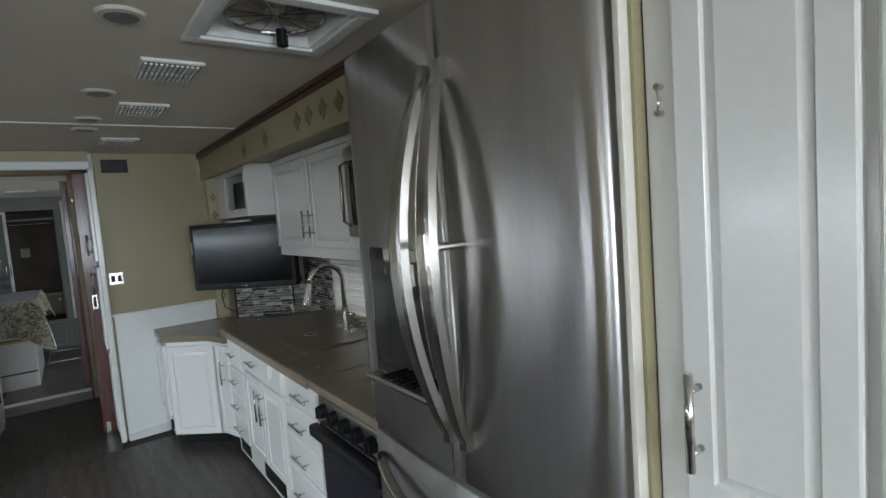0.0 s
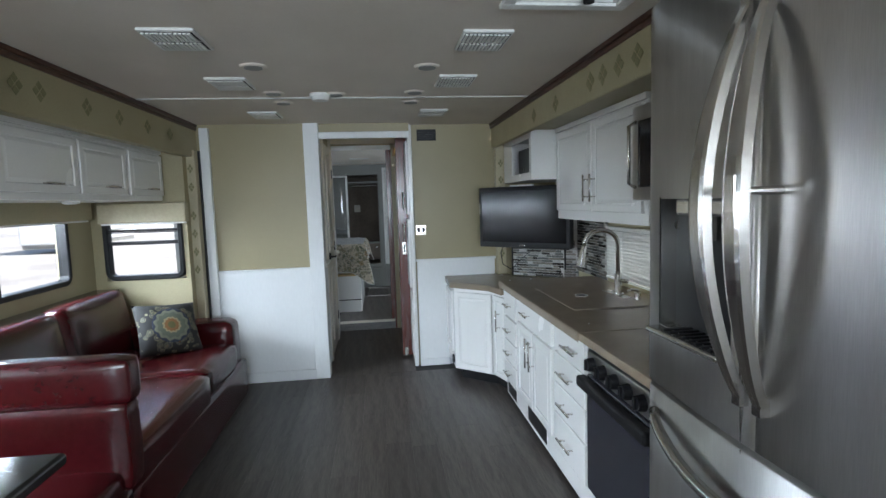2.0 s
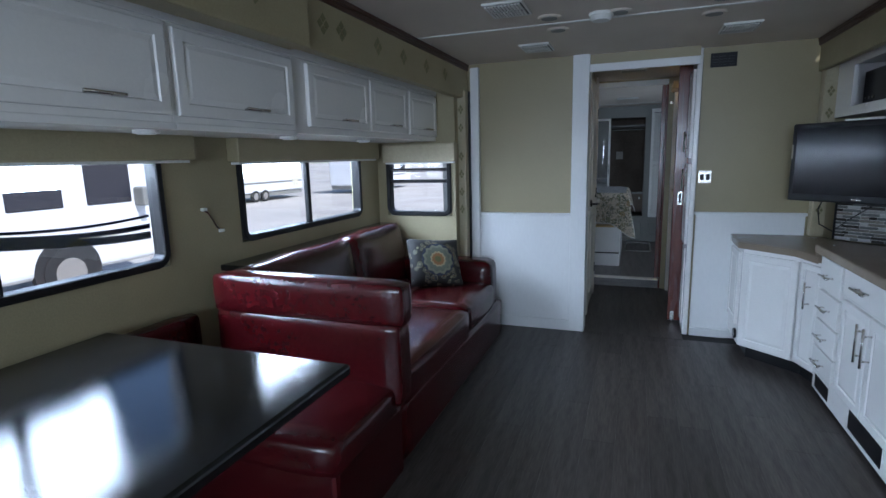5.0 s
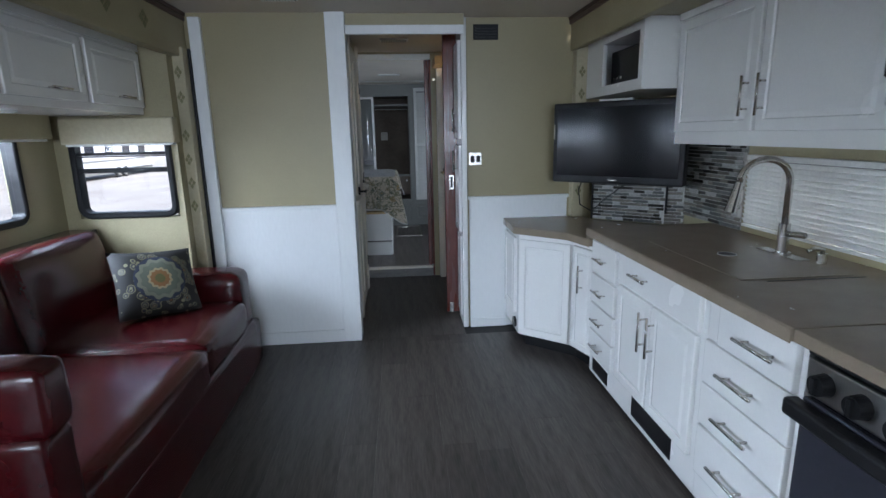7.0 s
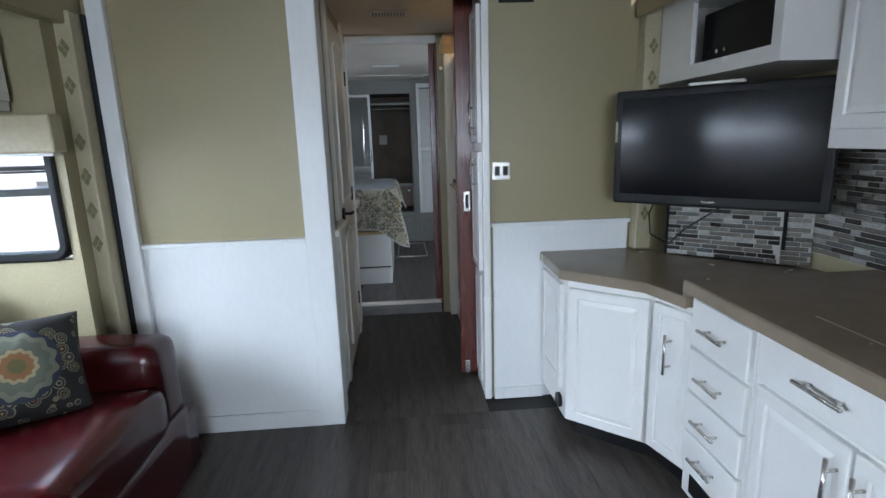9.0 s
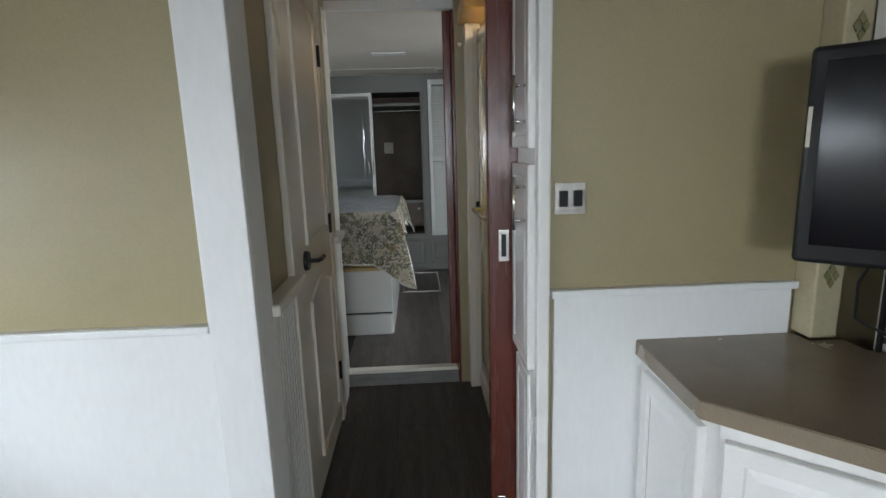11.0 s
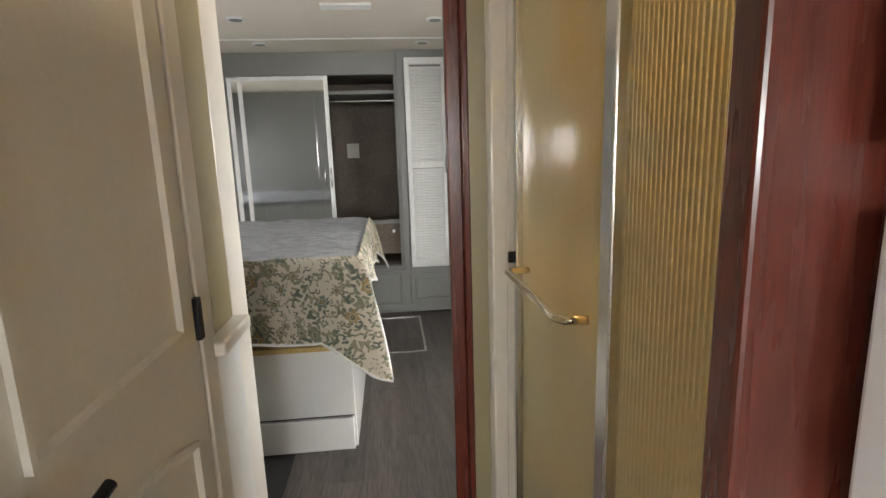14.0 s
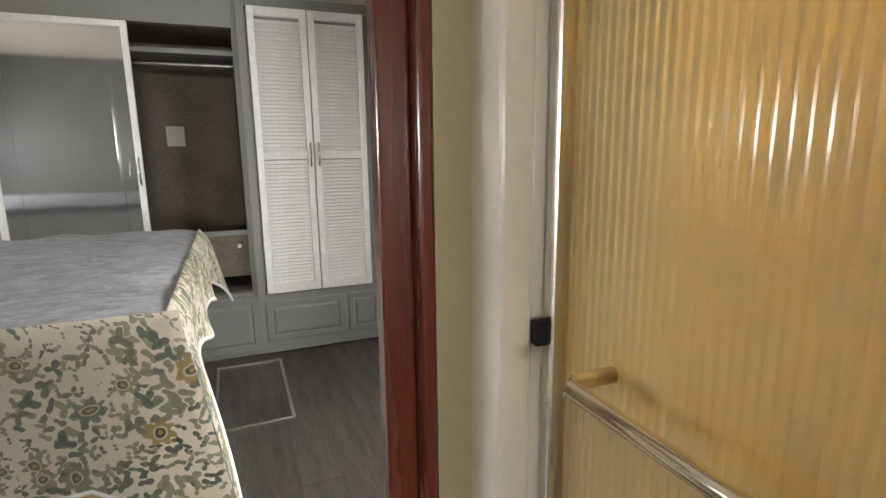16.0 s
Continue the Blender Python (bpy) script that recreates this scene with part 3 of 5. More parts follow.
for x, y in ((1.30, 3.05), (1.29, 3.96), (1.27, 4.55), (1.265, 4.85), (0.49, 3.05), (0.475, 3.96), (0.45, 4.56), (0.455, 4.85), (0.80, 4.60)):
    s = thing("ceiling_spot", "grey round recessed ceiling light, switched off", "light", pose(x, y, CEIL), "round lights in the ceiling")
    part("rim", cyl(bmesh.new(), (0, 0, -0.008), (0, 0, 0), 0.055, 24, 0.062), CEILING, s, smooth=False)
    part("lens", cyl(bmesh.new(), (0, 0, -0.011), (0, 0, -0.008), 0.042, 24), GREY, s, "dull grey lens")
s = thing("smoke_alarm", "white round smoke alarm on the ceiling", "alarm", pose(0.71, 4.60, CEIL))
part("base", cyl(bmesh.new(), (0, 0, -0.015), (0, 0, 0), 0.062, 28), GRILLE, s)
part("cover", cyl(bmesh.new(), (0, 0, -0.038), (0, 0, -0.015), 0.046, 28, 0.056), GRILLE, s)
# roof vent with its fan
r = thing("roof_vent", "white roof vent with a fan behind its trim ring", "vent", pose(1.68, 2.955, CEIL))
bm = bmesh.new()
for a in ((-0.22, -0.215, 0.22, -0.17), (-0.22, 0.17, 0.22, 0.215), (-0.22, -0.17, -0.175, 0.17), (0.175, -0.17, 0.22, 0.17)):
    box(bm, a[0], a[1], -0.014, a[2], a[3], 0, bevel=0.004)
part("trim_ring", bm, GRILLE, r)
bm = bmesh.new()
for a in ((-0.18, -0.175, -0.16, 0.175), (0.16, -0.175, 0.18, 0.175), (-0.16, -0.175, 0.16, -0.16), (-0.16, 0.16, 0.16, 0.175)):
    box(bm, a[0], a[1], -0.004, a[2], a[3], 0.16)
part("shaft", bm, GRILLE, r)
part("lid", B(-0.2, -0.2, 0.16, 0.2, 0.2, 0.17), GRILLE, r)
fan = part("fan_hub", cyl(bmesh.new(), (0, 0, 0.03), (0, 0, 0.08), 0.035, 16), OUTLET, r, "pale fan hub")
for k in range(6):
    bm, a = bmesh.new(), radians(60 * k)
    bm.faces.new([bm.verts.new((math.cos(a + b) * q, math.sin(a + b) * q, z)) for q, b, z in ((0.03, 0, 0.05), (0.13, -0.25, 0.03), (0.13, 0.35, 0.06), (0.03, 0.5, 0.065))])
    bmesh.ops.solidify(bm, geom=bm.faces[:], thickness=0.004)
    part("fan_blade", bm, OUTLET, fan, "pale fan blade at rest")
guard = part("guard", tube(bmesh.new(), [(0.14 * math.cos(radians(a)), 0.14 * math.sin(radians(a)), 0.02) for a in range(0, 361, 15)], 0.006, 6), CHROME, r)
for k in range(6):
    c, s2 = 0.14 * math.cos(radians(30 * k)), 0.14 * math.sin(radians(30 * k))
    part("wire", cyl(bmesh.new(), (c, s2, 0.02 + 0.0008 * k), (-c, -s2, 0.02 + 0.0008 * k), 0.002, 6), CHROME, guard)
part("knob", cyl(bmesh.new(), (0.05, 0.1, -0.03), (0.05, 0.1, 0.02), 0.018, 12), BLACK, r)

# wall vent, switch
v = thing("wall_vent", "black plastic vent high on the olive wall", "vent", pose(1.375, 5.88, 1.972))
part("frame", B(0, -0.01, 0, 0.165, 0, 0.095, bevel=0.003), BLACK, v)
for k in range(4):
    part("slat", B(0.015, -0.016, 0.015 + k * 0.018, 0.15, -0.01, 0.026 + k * 0.018), BLACK, v)
s = thing("light_switch", "brushed steel double switch plate with black rockers", "switch", pose(1.34, 5.88, 1.163))
part("plate", B(0, -0.005, 0, 0.088, 0, 0.088, bevel=0.002), ALU, s)
for x in (0.012, 0.052):
    k = part("rocker", B(x, -0.011, 0.022, x + 0.024, -0.005, 0.066, bevel=0.002), BLACK, s)
    for z in (0.012, 0.076):
        part("screw", cyl(bmesh.new(), (x + 0.012, -0.008, z), (x + 0.012, -0.004, z), 0.004, 8), CHROME, s)

# ---- dinette and sofa ----
d = thing("dinette_bench", "red leather dinette bench with a padded back", "bench", pose(0, 0, 0))
part("base", B(-1.07, 3.02, 0.0, -0.02, 3.57, 0.33, bevel=0.02), LEATHER, d)
part("seat", soft(bmesh.new(), (-1.07, 2.98, 0.30), (0.0, 3.52, 0.46), 0.05, puff=0.008, wrinkle=0.003), LEATHER, d, smooth=True)
part("backrest", soft(bmesh.new(), (-0.91, 3.447, 0.36), (0.03, 3.575, 0.725), 0.025, puff=0.006, wrinkle=0.003), LEATHER, d, smooth=True)
part("headrest", soft(bmesh.new(), (-0.915, 3.44, 0.712), (0.05, 3.565, 0.895), 0.03, puff=0.006, wrinkle=0.003), LEATHER, d, smooth=True)
part("side_cushion", soft(bmesh.new(), (-1.10, 2.2, 0.42), (-1.0, 3.46, 0.70), 0.04, wrinkle=0.003), LEATHER, d, smooth=True)
t = thing("dinette_table", "glossy black laminate dinette table with worn edges", "table")
part("tabletop", B(-1.05, 2.15, 0.70, 0.062, 3.025, 0.74, bevel=0.012, seg=3), TABLE, t)
part("pedestal", cyl(bmesh.new(), (-0.5, 2.6, 0.02), (-0.5, 2.6, 0.70), 0.045, 20), CHROME, t)
part("foot", cyl(bmesh.new(), (-0.5, 2.6, 0.0), (-0.5, 2.6, 0.02), 0.17, 24, 0.15), CHROME, t)
s = thing("sofa", "dark red leather sofa with two seat cushions", "sofa")
part("base", soft(bmesh.new(), (-1.02, 3.59, 0.0), (-0.04, 5.5, 0.29), 0.03, n=9), LEATHER, s, smooth=True)
part("seat_cushion", soft(bmesh.new(), (-0.85, 3.60, 0.27), (-0.02, 4.605, 0.465), 0.05, puff=0.012, wrinkle=0.005, n=10), LEATHER, s, smooth=True)
part("seat_cushion", soft(bmesh.new(), (-0.85, 4.608, 0.27), (-0.05, 5.30, 0.465), 0.05, puff=0.012, wrinkle=0.005, n=10), LEATHER, s, smooth=True)
tilt = Matrix.Translation((-0.82, 0, 0.45)) @ pose(0, 0, 0, 0, -10, 0) @ Matrix.Translation((0.82, 0, -0.45))
part("back_cushion", soft(bmesh.new(), (-0.97, 3.62, 0.38), (-0.76, 4.60, 0.88), 0.05, puff=0.012, wrinkle=0.005, n=10), LEATHER, s, smooth=True, m=tilt)
part("back_cushion", soft(bmesh.new(), (-0.97, 4.603, 0.38), (-0.76, 5.38, 0.89), 0.05, puff=0.012, wrinkle=0.005, n=10), LEATHER, s, smooth=True, m=tilt)
part("armrest", soft(bmesh.new(), (-0.85, 5.28, 0.10), (-0.08, 5.5, 0.62), 0.06, puff=0.006, wrinkle=0.004, n=9), LEATHER, s, smooth=True)
solid("sofa_ledge", B(-1.1, 3.70, 0.84, -0.93, 5.5, 0.872, bevel=0.006), TABLE, "dark glossy ledge behind the sofa along the wall", "ledge")


def pillow(w, h, t):
    bm, n = bmesh.new(), 18
    for sgn in (-1, 1):
        g = []
        for i in range(n + 1):
            u = 2 * i / n - 1
            row = []
            for j in range(n + 1):
                v = 2 * j / n - 1
                pinch = 1 - 0.06 * (1 - u * u) * v * v - 0.06 * (1 - v * v) * u * u
                y = sgn * t * max(0.0, (1 - u ** 4) * (1 - v ** 4)) ** 0.5 * (1 + 0.12 * noise.noise(Vector((u * 2, v * 2, sgn))))
                row.append(bm.verts.new((u * w / 2 * pinch, y, v * h / 2 * pinch)))
            g.append(row)
        for i in range(n):
            for j in range(n):
                bm.faces.new((g[i][j], g[i + 1][j], g[i + 1][j + 1], g[i][j + 1]))
    bmesh.ops.remove_doubles(bm, verts=bm.verts[:], dist=0.0005)
    return bm


for loc, rot in (((-0.45, 5.10, 0.635), (-32, 6, 42)), ((-0.46, 3.88, 0.51), (-74, 0, 40))):
    solid("throw_pillow", pillow(0.41, 0.38, 0.07), MEDALLION, "patterned throw pillow with a medallion print", "pillow", "pillows on the sofa", m=pose(*loc, *rot), smooth=True)

# ---- kitchen ----
FX = 1.92


def kitchen_unit(y_far, y_near, label, vent=None):
    """Base unit whose face looks to -x, from y_far down to y_near."""
    c = thing("base_cabinet", label, "cabinet", pose(FX, y_far, 0, 0, 0, -90), "kitchen base cabinets")
    W = y_far - y_near
    part("body", B(0.001, 0, 0.03, W - 0.001, 0.66, 0.825), GLOSS, c)
    part("plinth", B(0.002, 0.02, 0.0, W - 0.002, 0.6, 0.03), BLACK, c)
    if vent:
        part("vent", B(vent[0], -0.004, vent[1], vent[2], 0, vent[3], bevel=0.002), BLACK, c, "black vent grille")
    return c, W


c, W = kitchen_unit(5.03, 4.69, "white drawer unit with bar handles", (0.05, 0.05, 0.26, 0.125))
for z0, h in ((0.63, 0.17), (0.46, 0.155), (0.305, 0.145), (0.165, 0.13)):
    front(c, "drawer", 0.015, z0, W - 0.03, h, handle=((W - 0.03) / 2, h / 2, False), raised=False, length=0.13)
c, W = kitchen_unit(4.69, 3.95, "white sink cabinet with a drawer front and two doors", (0.21, 0.055, 0.57, 0.155))
front(c, "drawer", 0.02, 0.67, W - 0.05, 0.15, handle=(0.25, 0.075, False), raised=False, length=0.15)
front(c, "door", 0.03, 0.17, 0.325, 0.48, handle=(0.295, 0.35, True), stile=0.05, length=0.18)
front(c, "door", 0.365, 0.17, 0.335, 0.48, handle=(0.035, 0.35, True), stile=0.05, length=0.18)
c, W = kitchen_unit(3.95, 3.51, "white drawer unit with bar handles beside the stove")
for z0, h in ((0.67, 0.145), (0.51, 0.155), (0.35, 0.155), (0.15, 0.19)):
    front(c, "drawer", 0.015 if z0 < 0.6 else 0.08, z0, W - (0.03 if z0 < 0.6 else 0.1), h, handle=((W - 0.03) / 2, h / 2, False), raised=False, length=0.17)
# corner units under the lower top
c = thing("corner_cabinet", "white angled corner cabinet with a raised-panel door", "cabinet")
part("body", poly(bmesh.new(), [(1.60, 5.866), (1.60, 5.47), (1.875, 5.235), (1.94, 5.03), (2.58, 5.03), (2.58, 5.3), (2.04, 5.7), (2.04, 5.866)], 0.09, 0.755), GLOSS, c)
# Set-back toe kick; its black carries the shadow under the cabinet.
part("plinth", poly(bmesh.new(), [(1.66, 5.86), (1.66, 5.5), (1.92, 5.27), (1.98, 5.04), (2.5, 5.04), (2.04, 5.7), (2.04, 5.86)], 0, 0.09), BLACK, c)
part("side_door", panel_bm(0.30, 0.50), GLOSS, c, m=pose(1.60, 5.82, 0.22, 0, 0, -90))
part("cable_port", cyl(bmesh.new(), (1.60, 5.55, 0.145), (1.585, 5.55, 0.145), 0.035, 20), BLACK, c, "round black port")
part("door", panel_bm(0.335, 0.62), GLOSS, c, m=pose(1.606, 5.458, 0.105, 0, 0, -40.4))
dd = part("door", panel_bm(0.195, 0.62, stile=0.04), GLOSS, c, m=pose(1.878, 5.222, 0.105, 0, 0, -72.5))
pull(dd, 0.10, 0.44, 0.16, True)
cc = thing("corner_countertop", "beige speckled corner countertop a step lower", "countertop")
part("slab", poly(bmesh.new(), [(1.583, 5.864), (1.572, 5.50), (1.836, 5.245), (1.895, 5.035), (2.598, 5.035), (2.598, 5.3), (2.14, 5.715), (2.14, 5.797), (2.043, 5.797), (2.043, 5.864)], 0.757, 0.795), COUNTER, cc)
part("front_edge", poly(bmesh.new(), [(1.583, 5.862), (1.572, 5.50), (1.836, 5.245), (1.893, 5.037), (1.889, 5.036), (1.832, 5.243), (1.568, 5.498), (1.579, 5.862)], 0.752, 0.7935), COUNTER, cc)
bm = B(1.872, 3.52, 0.827, 2.598, 5.032, 0.865, bevel=0.004)
ct = thing("countertop", "beige speckled kitchen countertop with sink covers", "countertop")
part("slab", bm, COUNTER, ct)
part("front_edge", B(1.868, 3.522, 0.822, 1.8718, 5.03, 0.862, bevel=0.0015), COUNTER, ct)
part("end_edge", B(1.873, 5.0322, 0.80, 2.59, 5.036, 0.862, bevel=0.0015), COUNTER, ct)
solid("stove_countertop", B(1.872, 2.91, 0.829, 2.598, 3.517, 0.865, bevel=0.004), COUNTER, "beige countertop lid over the stove", "countertop")
# sink covers let in: thin seams and finger hole
sc = thing("sink_cover", "beige sink cover lying in the countertop with a finger hole", "cover")
part("panel", B(2.02, 3.95, 0.8655, 2.44, 4.62, 0.868, bevel=0.001), COUNTER, sc)
# No hole is cut: a dark disc paints its shaded inside.
part("finger_hole", cyl(bmesh.new(), (2.205, 4.31, 0.868), (2.205, 4.31, 0.8695), 0.035, 24), SUB, sc)
part("rim", tube(bmesh.new(), [(2.205 + 0.036 * math.cos(radians(a)), 4.31 + 0.036 * math.sin(radians(a)), 0.869) for a in range(0, 361, 20)], 0.002, 6), GROUT, sc)
part("seam", B(2.10, 3.925, 0.8652, 2.46, 3.931, 0.8662), SUB, sc)
f = thing("faucet", "brushed nickel gooseneck faucet with a pull-down spray head", "faucet", pose(2.42, 4.28, 0.865))
part("base", cyl(cyl(bmesh.new(), (0, 0, 0), (0, 0, 0.012), 0.034, 24), (0, 0, 0.012), (0, 0, 0.13), 0.022, 20), CHROME, f, smooth=False)
pts = [(0, 0, 0.12), (0, 0, 0.30)] + [(-0.10 + 0.10 * math.cos(radians(a)), 0.02 * (1 - math.cos(radians(a))) / 2, 0.30 + 0.09 * math.sin(radians(a))) for a in range(15, 181, 15)]
part("neck", tube(bmesh.new(), pts, 0.0135, 14), CHROME, f, smooth=True)
part("spray_head", cyl(bmesh.new(), (-0.2, 0.02, 0.30), (-0.225, 0.022, 0.18), 0.015, 16, 0.025), CHROME, f)
part("lever", tube(bmesh.new(), [(0, -0.02, 0.09), (0.0, -0.06, 0.095), (0.0, -0.11, 0.10)], 0.012, 10), CHROME, f, smooth=True)
part("deck_plate", B(-0.028, -0.12, 0, 0.028, 0.12, 0.006, bevel=0.003), CHROME, f)
s = thing("soap_dispenser", "small chrome soap pump beside the faucet", "dispenser", pose(2.46, 4.12, 0.865))
part("base", cyl(bmesh.new(), (0, 0, 0), (0, 0, 0.04), 0.018, 16), CHROME, s)
part("spout", tube(bmesh.new(), [(0, 0, 0.03), (0, 0, 0.055), (-0.03, 0.0, 0.06), (-0.06, 0.0, 0.05)], 0.009, 10), CHROME, s, smooth=True)
# stove
s = thing("stove", "black and steel gas stove with a grey glass oven door", "stove", pose(FX - 0.01, 3.50, 0, 0, 0, -90))
W = 0.58
part("body", B(0.005, 0.02, 0.12, W - 0.005, 0.62, 0.826), BLACK, s)
part("control_panel", B(0.01, -0.012, 0.70, W - 0.01, 0.02, 0.80, bevel=0.006), STEEL, s, "steel control panel", m=None)
for k in range(5):
    kb = part("knob", cyl(bmesh.new(), (0.075 + k * 0.105, -0.042, 0.75), (0.075 + k * 0.105, -0.012, 0.75), 0.026, 18, 0.03), BLACK, s)
    part("grip", B(0.069 + k * 0.105, -0.052, 0.728, 0.081 + k * 0.105, -0.04, 0.772, bevel=0.002), BLACK, kb)
part("top_lip", B(0.0, -0.004, 0.803, W, 0.02, 0.826, bevel=0.004), BLACK, s)
od = part("oven_door", B(0.012, -0.015, 0.17, W - 0.012, 0.02, 0.69, bevel=0.006), DARKGLASS, s, "dark grey glass oven door")
part("handle", B(-0.005, -0.06, 0.635, W + 0.005, -0.015, 0.685, bevel=0.012, seg=3), BLACK, od, "wide black handle")
part("drawer", B(0.012, -0.01, 0.03, W - 0.012, 0.02, 0.16, bevel=0.004), GLOSS, s)
# upper cabinets, open box, microwave
c = thing("wall_cabinet", "white painted wall cabinet with two raised-panel doors", "cabinet", pose(2.31, 4.99, 1.305, 0, 0, -90))
part("body", B(0, 0, 0, 1.26, 0.285, 0.632), GLOSS, c)
part("crown", B(0, -0.02, 0.60, 1.26, 0, 0.634, bevel=0.005), GLOSS, c)
front(c, "door", 0.02, 0.06, 0.60, 0.53, handle=(0.56, 0.14, True), stile=0.055, length=0.16)
front(c, "door", 0.64, 0.06, 0.58, 0.53, handle=(0.04, 0.14, True), stile=0.055, length=0.16)
c = thing("open_cabinet", "white open box cabinet above the television", "cabinet", pose(2.135, 5.79, 1.585, 0, 0, -90))
W, Hh = 0.792, 0.35
bm = bmesh.new()
box(bm, 0, 0, 0, W, 0.44, 0.02), box(bm, 0, 0, Hh - 0.02, W, 0.44, Hh), box(bm, 0, 0, 0.02, 0.02, 0.44, Hh - 0.02), box(bm, W - 0.02, 0, 0.02, W, 0.44, Hh - 0.02)
part("body", bm, GLOSS, c)
bm = bmesh.new()
box(bm, 0, -0.02, 0, W, 0, 0.055), box(bm, 0, -0.02, Hh - 0.055, W, 0, Hh), box(bm, 0, -0.02, 0.055, 0.26, 0, Hh - 0.055), box(bm, W - 0.045, -0.02, 0.055, W, 0, Hh - 0.055)
part("face_frame", bm, GLOSS, c)
# Shade inside the white box is put into the back's black.
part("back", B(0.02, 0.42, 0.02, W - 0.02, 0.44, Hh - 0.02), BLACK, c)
p = thing("radio", "black stereo unit in the open cabinet", "stereo", pose(2.16, 5.54, 1.66, 0, 0, -90))
# Stereo body drawn large so its black fills the shaded opening.
part("body", B(-0.02, 0.02, -0.055, 0.48, 0.3, 0.18, bevel=0.01), BLACK, p)
for k in range(3):
    part("button", cyl(bmesh.new(), (0.05 + 0.05 * k, 0.012, 0.02), (0.05 + 0.05 * k, 0.022, 0.02), 0.008, 10), CHROME, p)
m_ = thing("microwave", "stainless microwave with a black glass door", "microwave", pose(2.22, 3.72, 1.43, 0, 0, -90))
part("body", B(0, 0, 0, 0.76, 0.37, 0.43, bevel=0.006), STEEL, m_)
part("door_glass", B(0.07, -0.012, 0.06, 0.58, 0, 0.36, bevel=0.006), SCREEN, m_)
part("handle", tube(bmesh.new(), [(0.035, 0, 0.06), (0.035, -0.035, 0.08), (0.035, -0.035, 0.34), (0.035, 0, 0.36)], 0.009, 8), CHROME, m_, smooth=True)
c = thing("filler_cabinet", "white cabinet above the microwave", "cabinet", pose(2.31, 3.72, 1.865, 0, 0, -90))
part("body", B(0, 0, 0, 0.78, 0.285, 0.07), GLOSS, c)
# kitchen window with its blind
wd = tagged(new("window_5"), "kitchen window behind a white blind", "window", "", "structure")
wd.matrix_basis = pose(2.6, 4.76, 0.91, 0, 0, -90)
bm = bmesh.new()
for a in ((0, 0, 1.56, 0.025), (0, 0.305, 1.56, 0.33), (0, 0.025, 0.025, 0.305), (1.535, 0.025, 1.56, 0.305)):
    box(bm, a[0], -0.004, a[1], a[2], 0.05, a[3], bevel=0.002)
part("window_frame", bm, BLACK, wd)
p = part("pane", B(0.02, 0.03, 0.02, 1.54, 0.034, 0.31), PANE, wd)
p.visible_shadow = False
bl = thing("window_blind", "white horizontal slat blind, closed", "blind", pose(2.585, 4.75, 0.90, 0, 0, -90))
part("headrail", B(0, -0.03, 0.325, 1.5, 0.005, 0.35, bevel=0.003), GRILLE, bl)
bm = B(0, -0.002, -0.0135, 1.5, 0.002, 0.0135)
slat = mesh("slat", bm, GRILLE)
for k in range(14):
    o = new("slat", slat)
    o.parent = bl
    o.matrix_basis = pose(0, -0.016 + 0.001 * (k % 3), 0.03 + k * 0.0215, 28, 0, 0)
part("bottom_rail", B(0, -0.026, 0.0, 1.5, -0.006, 0.014, bevel=0.003), GRILLE, bl)
for x in (0.25, 0.8, 1.3):
    part("cord", cyl(bmesh.new(), (x, -0.032, 0.01), (x, -0.032, 0.33), 0.0015, 6), GRILLE, bl)
# television
tv = thing("television", "black flat television turned into the corner on a wall arm", "television", pose(1.88, 5.68, 1.06, 0, 0, -44.5))
part("case", B(0, -0.03, 0, 0.81, 0.04, 0.49, bevel=0.012, seg=3), BLACK, tv)
part("screen", B(0.032, -0.033, 0.045, 0.778, -0.029, 0.458), SCREEN, tv, "dark glossy screen")
part("maker_mark", B(0.38, -0.0335, 0.018, 0.43, -0.0305, 0.027), CHROME, tv)
part("side_strip", B(0.006, -0.0335, 0.27, 0.014, -0.0305, 0.36), OUTLET, tv)
part("mount_arm", B(0.3, 0.04, 0.18, 0.5, 0.18, 0.32), BLACK, tv)
part("sensor_bar", B(0.30, -0.036, 0.49, 0.50, 0.0, 0.502, bevel=0.004), GRILLE, tv)
cb = thing("television_cable", "thin black cable hanging below the television", "cable")
part("wire", tube(bmesh.new(), [(2.06, 5.64, 1.08), (2.04, 5.66, 1.0), (2.06, 5.68, 0.90), (2.12, 5.62, 0.86), (2.18, 5.60, 0.93), (2.28, 5.48, 1.05)], 0.004, 6), BLACK, cb)

# ---- refrigerator and pantry ----
FR = thing("refrigerator", "stainless french-door refrigerator with a water dispenser", "refrigerator")
YL, YR, YS, XF = 2.865, 1.95, 2.36, 1.835
part("body", B(XF + 0.03, YR + 0.01, 0.06, 2.58, YL - 0.01, 1.985), BLACK, FR, "dark grey casing")


